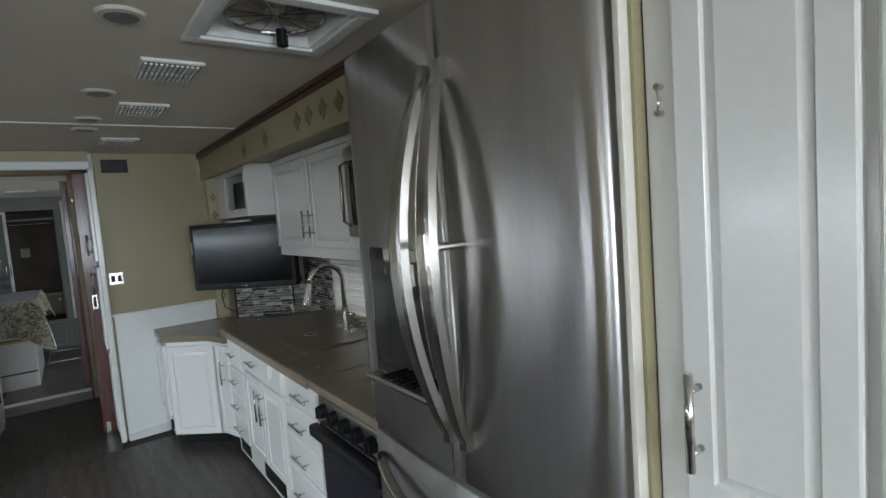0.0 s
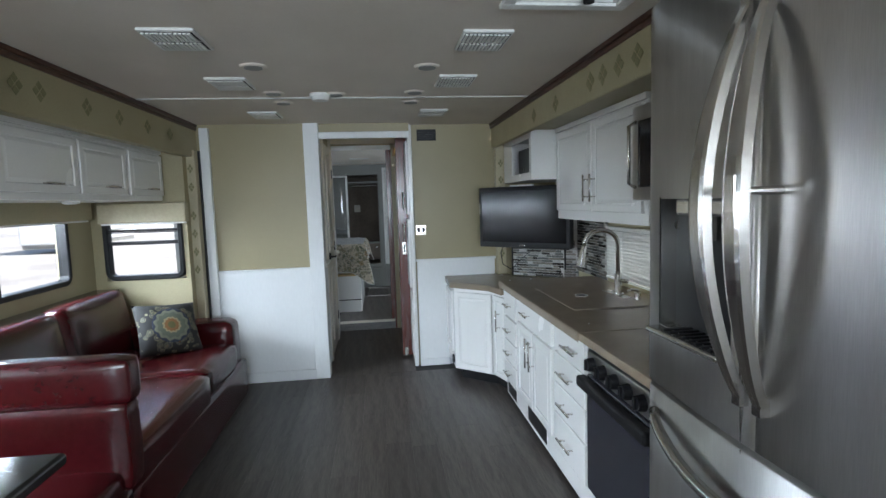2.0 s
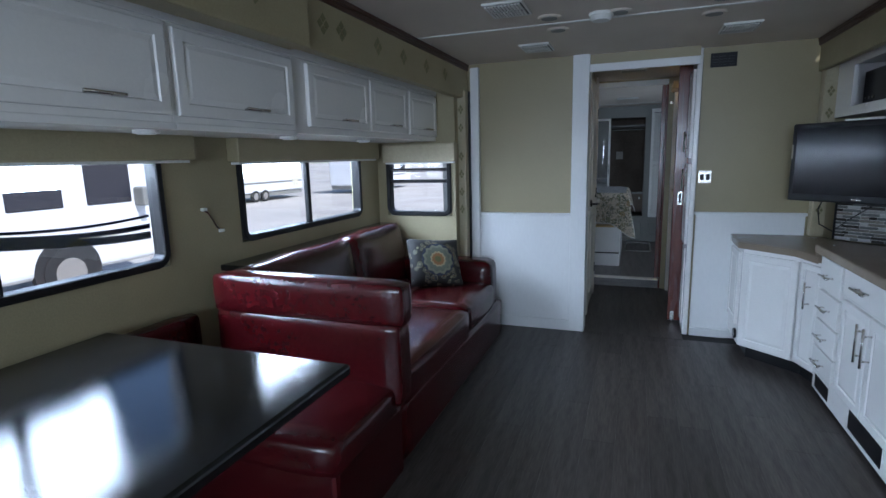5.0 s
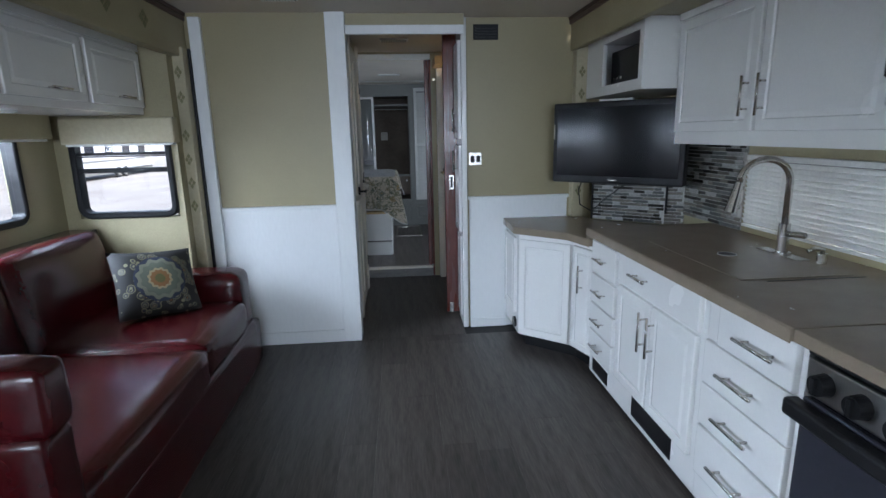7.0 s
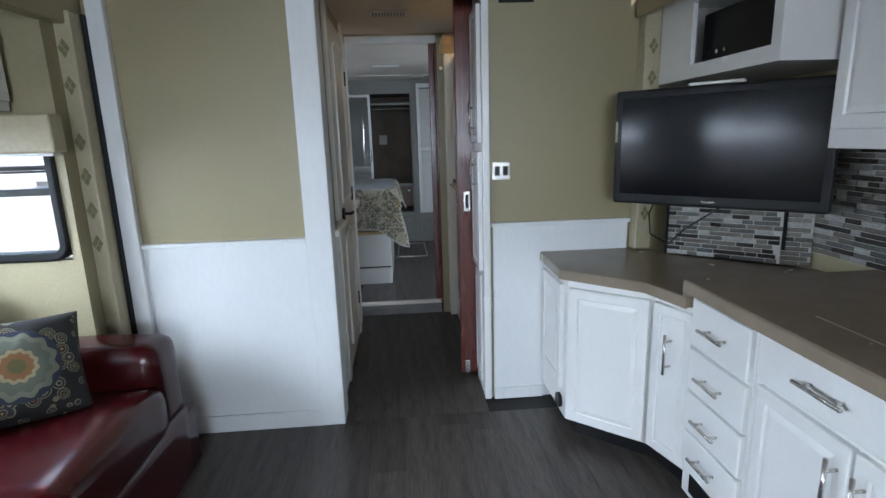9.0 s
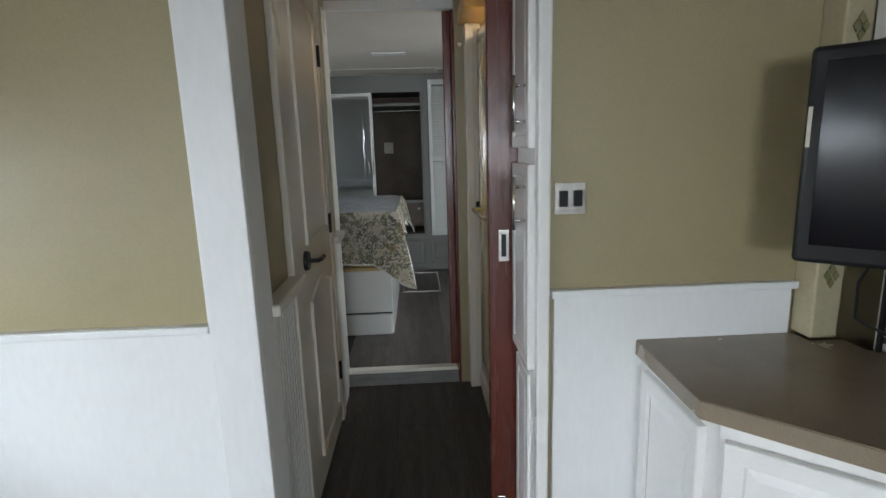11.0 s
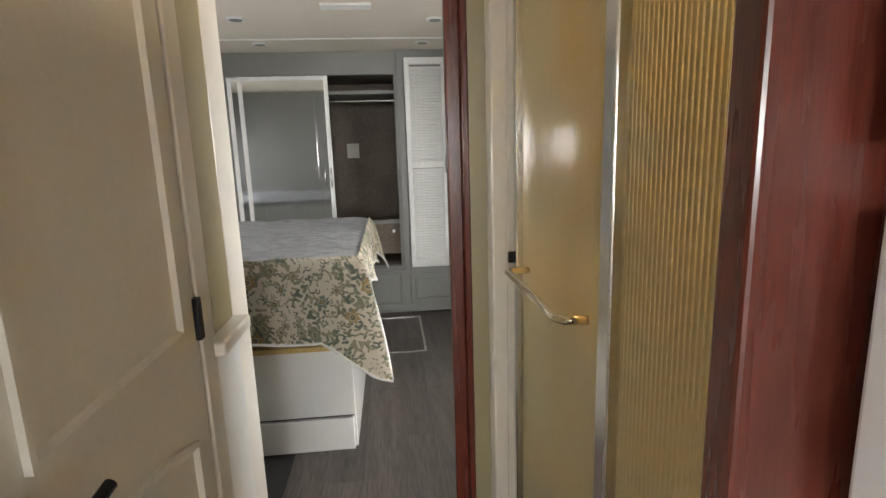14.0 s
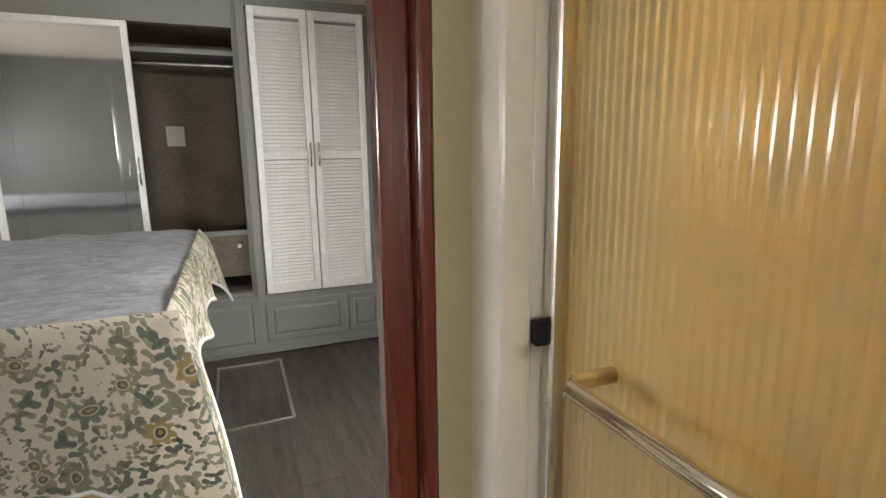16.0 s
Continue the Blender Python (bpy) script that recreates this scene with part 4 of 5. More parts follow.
def bowed(y0, y1, z0, z1, hole=None):
    """A door whose front is bowed towards -x, over the whole width of the refrigerator."""
    def xf(y):
        u = (y - (YL + YR) / 2) / ((YL - YR) / 2)
        edge = max(0.0, abs(u) - 0.9) / 0.1
        return XF - 0.025 * (1 - u * u) - 0.012 + 0.03 * edge * edge
    bm = bmesh.new()
    n = 20
    ys = [y0 + (y1 - y0) * k / n for k in range(n + 1)]
    zs = [z0, z0 + 0.004, z1 - 0.004, z1] if not hole else [z0, z0 + 0.004, hole[2], hole[3], z1 - 0.004, z1]
    g = [[bm.verts.new((xf(y) + (0.004 if z in (z0, z1) else 0), y, z)) for z in zs] for y in ys]
    for i in range(n):
        for j in range(len(zs) - 1):
            if hole and j == 2 and hole[0] - 1e-6 <= ys[i] and ys[i + 1] <= hole[1] + 1e-6:
                continue
            bm.faces.new((g[i][j], g[i + 1][j], g[i + 1][j + 1], g[i][j + 1]))
    r = [[bm.verts.new((XF + 0.03, y, z)) for z in (z0, z1)] for y in ys]
    for i in range(n):
        bm.faces.new((g[i][0], r[i][0], r[i + 1][0], g[i + 1][0])), bm.faces.new((g[i][-1], g[i + 1][-1], r[i + 1][1], r[i][1]))
    for i in (0, n):
        bm.faces.new(g[i] + [r[i][1], r[i][0]])
    return bm, xf, ys


FZ = 0.90
bmL, xf, ysL = bowed(YS + 0.004, YL, FZ + 0.006, 1.985, hole=(0, 0, 1.13, 1.49))
bmL.free()
hy0, hy1 = ysL[3], ysL[16]
bmL, xf, ysL = bowed(YS + 0.004, YL, FZ + 0.006, 1.985, hole=(hy0, hy1, 1.09, 1.445))
dl = part("door", bmL, STEEL, FR, "brushed steel door with dispenser", smooth=True)
bmR, xf, _ = bowed(YR, YS - 0.004, FZ + 0.006, 1.985)
dr = part("door", bmR, STEEL, FR, "brushed steel door", smooth=True)
bmF, xf, _ = bowed(YR, YL, 0.12, FZ - 0.006)
fz = part("freezer_drawer", bmF, STEEL, FR, "brushed steel freezer drawer", smooth=True)
part("kick_grille", B(XF, YR + 0.01, 0.0, XF + 0.1, YL - 0.01, 0.11), BLACK, FR)
bm = bmesh.new()
xa = xf((hy0 + hy1) / 2)
box(bm, xa + 0.10, hy0, 1.09, xa + 0.105, hy1, 1.445), box(bm, xa + 0.015, hy0 - 0.004, 1.086, xa + 0.10, hy0, 1.449), box(bm, xa + 0.015, hy1, 1.086, xa + 0.10, hy1 + 0.004, 1.449), box(bm, xa + 0.01, hy0, 1.445, xa + 0.10, hy1, 1.449)
dp = part("dispenser", bm, ALU, dl, "grey dispenser recess")
dp.parent = FR
part("drip_tray", box(bmesh.new(), xa - 0.035, hy0 + 0.005, 1.072, xa + 0.10, hy1 - 0.005, 1.089, bevel=0.006), ALU, FR)
for k in range(9):
    part("grid_bar", B(xa - 0.02, hy0 + 0.02 + k * 0.028, 1.089, xa + 0.09, hy0 + 0.03 + k * 0.028, 1.093), BLACK, FR)
part("nozzle", cyl(box(bmesh.new(), xa + 0.02, hy0 + 0.06, 1.40, xa + 0.10, hy1 - 0.06, 1.445, bevel=0.008), (xa + 0.05, (hy0 + hy1) / 2, 1.34), (xa + 0.05, (hy0 + hy1) / 2, 1.40), 0.03, 16), ALU, FR)
part("paddle", B(xa + 0.09, (hy0 + hy1) / 2 - 0.03, 1.27, xa + 0.10, (hy0 + hy1) / 2 + 0.03, 1.36, bevel=0.004), GREY, FR)


def bow_handle(y0, dy):
    """A flat bow that arches out from the door between its two ends."""
    bm, rows = bmesh.new(), []
    for k in range(25):
        u = k / 24
        z = 1.02 + 0.81 * u
        out = 0.012 + 0.085 * math.sin(math.pi * u) ** 0.8
        y = y0 + dy * math.sin(math.pi * u)
        x = xf(y0) - out
        w, h = 0.013 + 0.012 * math.sin(math.pi * u), 0.012
        rows.append([bm.verts.new((x + a * h, y + b * w, z)) for a, b in ((-0.7, -1), (-1, -0.6), (-1, 0.6), (-0.7, 1), (1, 1), (1, -1))])
    for a, b in zip(rows, rows[1:]):
        for k in range(6):
            bm.faces.new((a[k], a[(k + 1) % 6], b[(k + 1) % 6], b[k]))
    bm.faces.new(rows[0]), bm.faces.new(rows[-1][::-1])
    for z in (1.02, 1.83):
        box(bm, xf(y0) - 0.022, y0 - 0.012, z - 0.02, xf(y0) + 0.01, y0 + 0.012, z + 0.02)
    return bm


part("handle", bow_handle(YS + 0.03, 0.025), CHROME, dl, "bowed steel handle", smooth=False)
part("handle", bow_handle(YS - 0.03, -0.025), CHROME, dr, "bowed steel handle", smooth=False)
part("handle_post", cyl(bmesh.new(), (xf(YS - 0.05) - 0.08, YS - 0.055, 1.46), (xf(YS - 0.05) + 0.02, YS - 0.055, 1.46), 0.009, 10), CHROME, dr)
bm, rows = bmesh.new(), []
for k in range(17):
    u = k / 16
    y = YR + 0.10 + (YL - YR - 0.2) * u
    rows.append((xf(y) - 0.012 - 0.05 * math.sin(math.pi * u) ** 0.6, y, FZ - 0.07 - 0.05 * math.sin(math.pi * u)))
part("handle", tube(bm, rows, 0.016, 8), CHROME, fz, "bowed steel handle", smooth=True)
part("latch_button", B(xf(YS - 0.03) - 0.111, YS - 0.07, 1.42, xf(YS - 0.03) - 0.107, YS - 0.045, 1.49), ALU, dr)
setting("fridge_surround", B(1.835, 1.930, 0, 1.90, 1.942, CEIL, bevel=0.002), CREAM, "cream edge strip beside the refrigerator")
setting("fridge_side_edge", B(1.858, 1.9225, 0, 1.884, 1.929, CEIL), OLIVE2, "olive filler strip beside the pantry")
p = thing("pantry_cabinet", "tall glossy white pantry cabinet with raised-panel doors", "cabinet", pose(1.885, 1.922, 0, 0, 0, -90))
part("body", B(0, 0, 0, 0.62, 0.66, 2.06, bevel=0.003), GLOSS, p)
dd = front(p, "door", 0.055, 1.05, 0.225, 0.98, stile=0.065)
pull(dd, 0.026, 0.145, 0.15, True, r=0.007)
front(p, "door", 0.295, 1.05, 0.29, 0.98, stile=0.06)
dd = front(p, "door", 0.055, 0.08, 0.225, 0.93, stile=0.065)
front(p, "door", 0.295, 0.08, 0.29, 0.93, stile=0.06)
h = thing("wall_hook", "small chrome double hook on the pantry side", "hook", pose(1.885, 1.895, 1.68, 0, 0, -90))
part("hook", tube(bmesh.new(), [(0, 0, 0.02), (0, -0.012, 0.018), (0, -0.006, 0.0), (0, -0.012, -0.018), (0, 0, -0.02)], 0.0025, 8), CHROME, h, smooth=True)
for z in (-0.02, 0.02):
    part("knob", cyl(bmesh.new(), (0, -0.014, z), (0, 0, z), 0.005, 10), CHROME, h)

# ---- hallway ----
setting("wall_hall_left", B(0.43, 5.83, 0, 0.528, 7.28, CEIL), OLIVE, "dim olive hallway partition")
setting("wall_hall_header", B(0.43, 7.30, 2.092, 2.3, 7.36, CEIL + 0.05), OLIVE)
setting("header_hall", B(0.50, 7.285, 2.044, 1.18, 7.315, 2.092, bevel=0.005), WHITE)
setting("panel_frame", box(B(0.528, 5.85, 0, 0.545, 5.885, CEIL), 0.528, 6.165, 0.0, 0.552, 6.25, CEIL, bevel=0.004), CREAM, "cream painted door casing")
setting("hall_ledge", B(0.528, 5.84, 0.915, 0.585, 6.20, 0.95, bevel=0.008, seg=3), CREAM, "cream painted ledge on the dado")
setting("hall_beadboard", B(0.528, 5.885, 0, 0.540, 6.165, 0.915), WHITE)
for k in range(9):
    part("bead", B(0.540, 5.895 + k * 0.03, 0.02, 0.545, 5.913 + k * 0.03, 0.91, bevel=0.002), WHITE, bpy.data.objects["hall_beadboard"])
door = tagged(new("door_1"), "cream panelled bathroom door, shut, with a black lever", "door", "", "structure")
door.matrix_basis = pose(0.532, 6.255, 0.02, 0, 0, 90)
part("leaf", B(0, -0.012, 0, 0.665, 0.03, 2.0, bevel=0.003), CREAM, door)


def arched(w, h, arch):
    """A raised field with a moulded edge and an arched top, from its lower left corner."""
    bm = bmesh.new()
    pts = [(0, 0), (w, 0)] + [(w * (1 - k / 12), h - arch + arch * math.sin(math.pi * k / 12)) for k in range(13)]
    f = bm.faces.new([bm.verts.new((x, 0, z)) for x, z in pts])
    r = bmesh.ops.extrude_face_region(bm, geom=[f])
    for v in r["geom"]:
        if isinstance(v, bmesh.types.BMVert):
            v.co.y = -0.010
    top = [g for g in r["geom"] if isinstance(g, bmesh.types.BMFace)]
    bmesh.ops.inset_region(bm, faces=top, thickness=0.014, depth=0.0)
    bmesh.ops.inset_region(bm, faces=top, thickness=0.012, depth=-0.009)
    return bm


part("upper_panel", arched(0.44, 0.93, 0.05), CREAM, door, m=pose(0.145, -0.012, 0.99))
part("lower_panel", arched(0.44, 0.70, 0.05), CREAM, door, m=pose(0.145, -0.012, 0.12))
lv = part("lever", tube(bmesh.new(), [(0.115, -0.012, 0.937), (0.115, -0.06, 0.937), (0.145, -0.064, 0.937), (0.18, -0.060, 0.928), (0.205, -0.064, 0.935)], 0.0085, 10), BLACK, door, "black lever handle", smooth=True)
part("rose", cyl(bmesh.new(), (0.115, -0.026, 0.937), (0.115, -0.012, 0.937), 0.034, 24, 0.038), BLACK, lv)
for z in (0.26, 1.0, 1.745):
    part("hinge", B(0.652, -0.024, z - 0.045, 0.674, -0.008, z + 0.045, bevel=0.003), BLACK, door, "black hinge")
setting("casing_hall_far", B(0.525, 6.925, 0, 0.55, 7.0, CEIL, bevel=0.005), CREAM)
setting("hall_ledge_far", B(0.528, 6.985, 0.905, 0.575, 7.20, 0.94, bevel=0.008, seg=3), CREAM)
setting("hall_dado_far", B(0.528, 7.0, 0, 0.538, 7.2, 0.905), WHITE)
setting("jamb_bedroom_left", B(0.47, 7.2, 0, 0.53, 7.34, 2.044, bevel=0.004), CREAM)
# right side of the hallway
t = thing("hall_cabinet", "narrow white hallway cabinet with two handled doors", "cabinet", pose(1.292, 6.15, 0, 0, 0, -90))
part("body", B(0, 0, 0, 0.252, 0.5, 2.09, bevel=0.002), GLOSS, t)
dd = front(t, "door", 0.005, 1.345, 0.243, 0.63, stile=0.04)
pull(dd, 0.205, 0.12, 0.15, True)
dd = front(t, "door", 0.005, 0.70, 0.243, 0.60, stile=0.04)
pull(dd, 0.205, 0.49, 0.15, True)
part("lower_panel", panel_bm(0.19, 0.60, stile=0.04), GLOSS, t, m=pose(0.005, 0.012, 0.06))
sd = tagged(new("door_2"), "mahogany sliding door pushed into its pocket", "door", "", "structure")
sd.matrix_basis = pose(1.197, 6.165, 0.015)
part("leaf", B(0, 0, 0, 0.7, 0.035, 2.07, bevel=0.004), MAHOGANY, sd)
rp = part("pull_plate", B(0.032, -0.004, 0.958, 0.068, 0.001, 1.066, bevel=0.001), ALU, sd, "recessed metal pull")
# Raised black piece; the hollow's shade is put into its colour.
part("recess", B(0.042, -0.005, 0.975, 0.058, -0.002, 1.05), BLACK, rp)
part("floor_guide", B(0.02, -0.012, 0.0, 0.05, 0.0, 0.08, bevel=0.003), ALU, sd)
setting("wall_hall_right", box(box(B(1.33, 6.205, 0, 1.40, 6.30, CEIL), 1.33, 6.30, 1.96, 1.40, 7.23, CEIL), 1.33, 6.30, 0, 1.40, 7.23, 0.10), GREY)
setting("wall_shower_front", B(1.232, 7.315, 0.0, 2.3, 7.37, CEIL), OLIVE)
setting("hall_strip_right", B(1.184, 7.30, 0, 1.232, 7.37, CEIL), OLIVE, "olive wall strip")
setting("jamb_mahogany", box(B(1.125, 7.33, 0.085, 1.166, 7.365, 2.044, bevel=0.004), 1.166, 7.30, 0.0, 1.184, 7.37, 2.044, bevel=0.004), MAHOGANY, "glossy mahogany jamb")
setting("shower_casing", box(B(1.232, 7.225, 0, 1.275, 7.315, 1.96, bevel=0.005), 1.275, 7.232, 0, 1.31, 7.25, 1.96, bevel=0.004), CREAM, "cream painted shower casing")
for nm, b in (("wall_shower_back", (2.2, 6.2, 0, 2.25, 7.31, CEIL)), ("wall_shower_left", (1.40, 6.2, 0, 2.2, 6.25, CEIL)), ("wall_shower_right", (1.40, 7.26, 0, 2.2, 7.31, CEIL)), ("floor_shower", (1.40, 6.25, 0.0, 2.2, 7.26, 0.12))):
    setting(nm, B(*b), SHOWER)
sh = tagged(new("door_3"), "ribbed amber glass shower door in an aluminium frame", "door", "", "structure")


def ribbed(y0, y1, z0, z1, x):
    bm, n = bmesh.new(), int((y1 - y0) / 0.0025)
    front_, back_ = [], []
    for k in range(n + 1):
        y = y0 + (y1 - y0) * k / n
        dx = 0.0011 * math.cos(2 * math.pi * (y - y0) / 0.0125)
        front_.append((bm.verts.new((x + dx, y, z0)), bm.verts.new((x + dx, y, z1))))
        back_.append((bm.verts.new((x + 0.006, y, z0)), bm.verts.new((x + 0.006, y, z1))))
    for a in (front_, back_):
        for p_, q_ in zip(a, a[1:]):
            bm.faces.new((p_[0], q_[0], q_[1], p_[1]))
    for p_, q_ in ((front_[0], back_[0]), (front_[-1], back_[-1])):
        bm.faces.new((p_[0], q_[0], q_[1], p_[1]))
    for (a, b), (c, d) in zip(zip(front_, back_), zip(front_[1:], back_[1:])):
        bm.faces.new((a[0], b[0], d[0], c[0])), bm.faces.new((a[1], b[1], d[1], c[1]))
    return bm


for y0, y1 in ((6.635, 7.215), (6.31, 6.605)):
    part("pane", ribbed(y0, y1, 0.16, 1.87, 1.312), RIBBED, sh, "ribbed amber glass")
bm = bmesh.new()
for a in ((1.292, 7.21, 0.10, 1.325, 7.23, 1.93), (1.292, 6.597, 0.14, 1.328, 6.642, 1.90), (1.298, 6.29, 0.10, 1.325, 6.315, 1.93)):
    box(bm, *a, bevel=0.004)
part("uprights", bm, ALU, sh, "bright aluminium uprights")
part("top_rail", B(1.295, 6.29, 1.865, 1.328, 7.22, 1.905, bevel=0.004), ALU, sh)
part("bottom_rail", B(1.295, 6.29, 0.13, 1.328, 7.22, 0.165, bevel=0.004), ALU, sh)
setting("shower_curb", B(1.285, 6.27, 0, 1.33, 7.215, 0.13, bevel=0.008), CREAM, "cream shower curb")
part("latch", B(1.274, 7.212, 1.035, 1.294, 7.228, 1.065, bevel=0.003), BLACK, sh)
part("towel_bar", tube(bmesh.new(), [(1.306, 7.12, 1.035), (1.262, 7.12, 1.035), (1.248, 7.108, 1.035), (1.252, 6.74, 1.035), (1.262, 6.722, 1.035), (1.306, 6.715, 1.035)], 0.009, 14), BRASS, sh, "pale brass towel bar", smooth=True)
hk = thing("robe_hook", "small brass robe knob on the olive strip", "hook", pose(1.21, 7.30, 1.865))
part("knob", cyl(cyl(bmesh.new(), (0, 0, 0), (0, -0.025, 0), 0.006, 10), (0, -0.025, 0), (0, -0.037, 0), 0.014, 14), BRASS, hk)
vb = thing("pine_bracket", "varnished pine block above the shower door", "bracket")
part("block", B(1.20, 6.95, 1.965, 1.33, 7.29, 2.03, bevel=0.005), YELLOW, vb)
hv = thing("ceiling_grille", "white vent grille in the hallway ceiling", "vent", pose(0.75, 6.6, CEIL))
part("frame", B(0, 0, -0.012, 0.22, 0.1, 0, bevel=0.003), GRILLE, hv)
bm = bmesh.new()
for k in range(11):
    box(bm, 0.014 + k * 0.018, 0.015, -0.018, 0.024 + k * 0.018, 0.085, -0.012)
part("louvre_panel", bm, GREY, hv)
setting("step_riser", B(0.53, 7.305, 0, 1.166, 7.335, 0.083), mat("riser_vinyl", (0.22, 0.21, 0.20), 0.5, var=0.2, scale=6, stretch=(1, 6, 6)), "grey vinyl step riser")
setting("step_nosing", B(0.50, 7.285, 0.083, 1.166, 7.34, 0.104, bevel=0.005), CREAM, "pale step nosing")
cf = thing("hall_cleat", "small brass door stop at the jamb foot", "door stop", pose(1.165, 7.29, 0.095))
part("stop", cyl(bmesh.new(), (0, 0, 0), (0, 0, 0.03), 0.008, 10), CHROME, cf)

# ---- bedroom ----
BC = 2.06
setting("ceiling_bedroom", B(-1.2, 7.36, BC, 2.3, 9.9, BC + 0.05), CEILING)
wall_y("wall_bedroom_front", 7.34, 7.42, -1.2, 0.48, 0.082, BC, GREY)
wall_y("wall_bedroom_front_right", 7.375, 7.42, 1.18, 2.3, 0.082, BC, GREY)
wall_x("wall_bedroom_left", -1.2, -1.12, 7.42, 10.5, 0.082, BC, GREY, holes=((8.05, 8.95, 1.05, 1.65),))
wall_x("wall_bedroom_right", 2.3, 2.38, 7.3, 10.5, 0.082, BC, GREY, holes=((7.52, 8.2, 1.12, 1.72),))
wall_y("wall_bedroom_rear", 9.8, 9.86, -1.2, 2.3, 0.082, BC, GREY, holes=((-0.17, 1.02, 0.467, 1.90),), label="grey-green painted bedroom wall")
wall_y("wall_closet_back", 10.38, 10.42, -0.25, 1.1, 0.4, 1.98, CLOSET, label="brown closet lining")
setting("closet_side", box(box(box(B(1.02, 9.86, 0.46, 1.06, 10.38, 1.98), -0.21, 9.86, 0.46, -0.17, 10.38, 1.98), -0.17, 9.86, 0.42, 1.02, 10.38, 0.467), -0.17, 9.86, 1.90, 1.02, 10.38, 1.94), CLOSET)
for i, (m, w, h) in enumerate(((pose(-1.12, 8.05, 1.05, 0, 0, 90), 0.9, 0.6), (pose(2.3, 8.2, 1.12, 0, 0, -90), 0.68, 0.6))):
    wd = tagged(new("window_%d" % (6 + i)), "black-framed bedroom window", "window", "", "structure")
    wd.matrix_basis = m
    window_frame(wd, w, h, clear=i == 0)
cl = tagged(new("door_4"), "sliding mirror closet doors in white frames", "door", "", "structure")
for x0, x1, y in ((-0.165, 0.50, 9.815), (-0.085, 0.545, 9.79)):
    bm = bmesh.new()
    for a in ((x0, 0.47, x0 + 0.03, 1.895), (x1 - 0.03, 0.47, x1, 1.895), (x0 + 0.03, 1.865, x1 - 0.03, 1.895), (x0 + 0.03, 0.47, x1 - 0.03, 0.52)):
        box(bm, a[0], y - 0.012, a[1], a[2], y + 0.012, a[3], bevel=0.003)
    part("frame", bm, GRILLE, cl, "white door frame")
    part("mirror", B(x0 + 0.03, y - 0.004, 0.52, x1 - 0.03, y + 0.002, 1.865), MIRROR, cl)
    for x in (x0 + 0.10, x1 - 0.10):
        part("bevel_strip", B(x - 0.006, y - 0.0065, 0.52, x + 0.006, y - 0.004, 1.865, bevel=0.001), MIRROR, cl)
    part("finger_pull", tube(bmesh.new(), [(x1 - 0.015, y - 0.012, 1.10), (x1 - 0.015, y - 0.03, 1.12), (x1 - 0.015, y - 0.03, 1.22), (x1 - 0.015, y - 0.012, 1.24)], 0.005, 8), CHROME, cl, smooth=True)
cr = thing("closet_rod", "steel hanging rod with a pale shelf in the closet", "rod")
part("rod", cyl(bmesh.new(), (-0.17, 10.0, 1.735), (1.02, 10.0, 1.735), 0.014, 12), CHROME, cr)
part("shelf", B(-0.17, 9.9, 1.775, 1.02, 10.38, 1.80), GREY, cr)
part("lower_rail", B(0.55, 9.88, 0.79, 1.02, 9.91, 0.82, bevel=0.004), GREY, cr)
part("drawer_front", B(0.55, 9.89, 0.55, 1.02, 9.9, 0.79), CLOSET, cr)
part("knob", cyl(bmesh.new(), (0.97, 9.87, 0.73), (0.97, 9.89, 0.73), 0.012, 10), GRILLE, cr)
solid("paper_note", B(0.61, 10.372, 1.30, 0.71, 10.376, 1.42), PAPER, "pale paper note pinned to the closet lining", "paper")
setting("closet_plinth", panel_bm(0.45, 0.33, stile=0.05), GREY, "grey panelled plinth below the closet")
bpy.data.objects["closet_plinth"].matrix_basis = pose(0.60, 9.795, 0.115)
lc = thing("louvre_cabinet", "grey cabinet with two white louvred doors", "cabinet")
part("surround", box(box(B(1.045, 9.765, 0.10, 1.78, 9.80, 0.458), 1.045, 9.765, 0.458, 1.09, 9.80, BC), 1.09, 9.765, 2.006, 1.78, 9.80, BC), GREY, lc)
for x in (1.08, 1.56):
    part("plinth_panel", panel_bm(0.46 if x < 1.5 else 0.2, 0.24, t=0.012, stile=0.04), GREY, lc, m=pose(x, 9.766, 0.17))
slat = mesh("slat", B(0.0, -0.003, -0.0125, 0.228, 0.003, 0.0125), GRILLE)
for k, x0 in enumerate((1.097, 1.405)):
    bm, w = bmesh.new(), 0.302
    for a in ((0, 0, 0.036, 1.542), (w - 0.036, 0, w, 1.542), (0.036, 0, w - 0.036, 0.05), (0.036, 0.755, w - 0.036, 0.80), (0.036, 1.495, w - 0.036, 1.542)):
        box(bm, a[0], -0.025, a[1], a[2], 0, a[3], bevel=0.002)
    ld = part("louvre_door", bm, GRILLE, lc, "white louvred door", m=pose(x0, 9.763, 0.462))
    part("backing", B(0.03, -0.004, 0.03, w - 0.03, 0.0, 1.51), GREY, ld)
    for z0, n in ((0.062, 34), (0.812, 33)):
        for j in range(n):
            o = new("slat", slat)
            o.parent = ld
            o.matrix_basis = pose(0.037, -0.013, z0 + j * 0.0205, -38, 0, 0)
    pull(ld, w - 0.02 if k == 0 else 0.02, 0.78, 0.13, True, y=-0.025)
for x in (-1.0, -0.62, ):
    setting("trim", panel_bm(0.34, 0.75, t=0.012, stile=0.04), GREY)
    bpy.data.objects["trim.001" if x > -0.7 else "trim"].name = "wall_moulding"
mo = [o for o in bpy.data.objects if o.name.startswith("wall_moulding")]
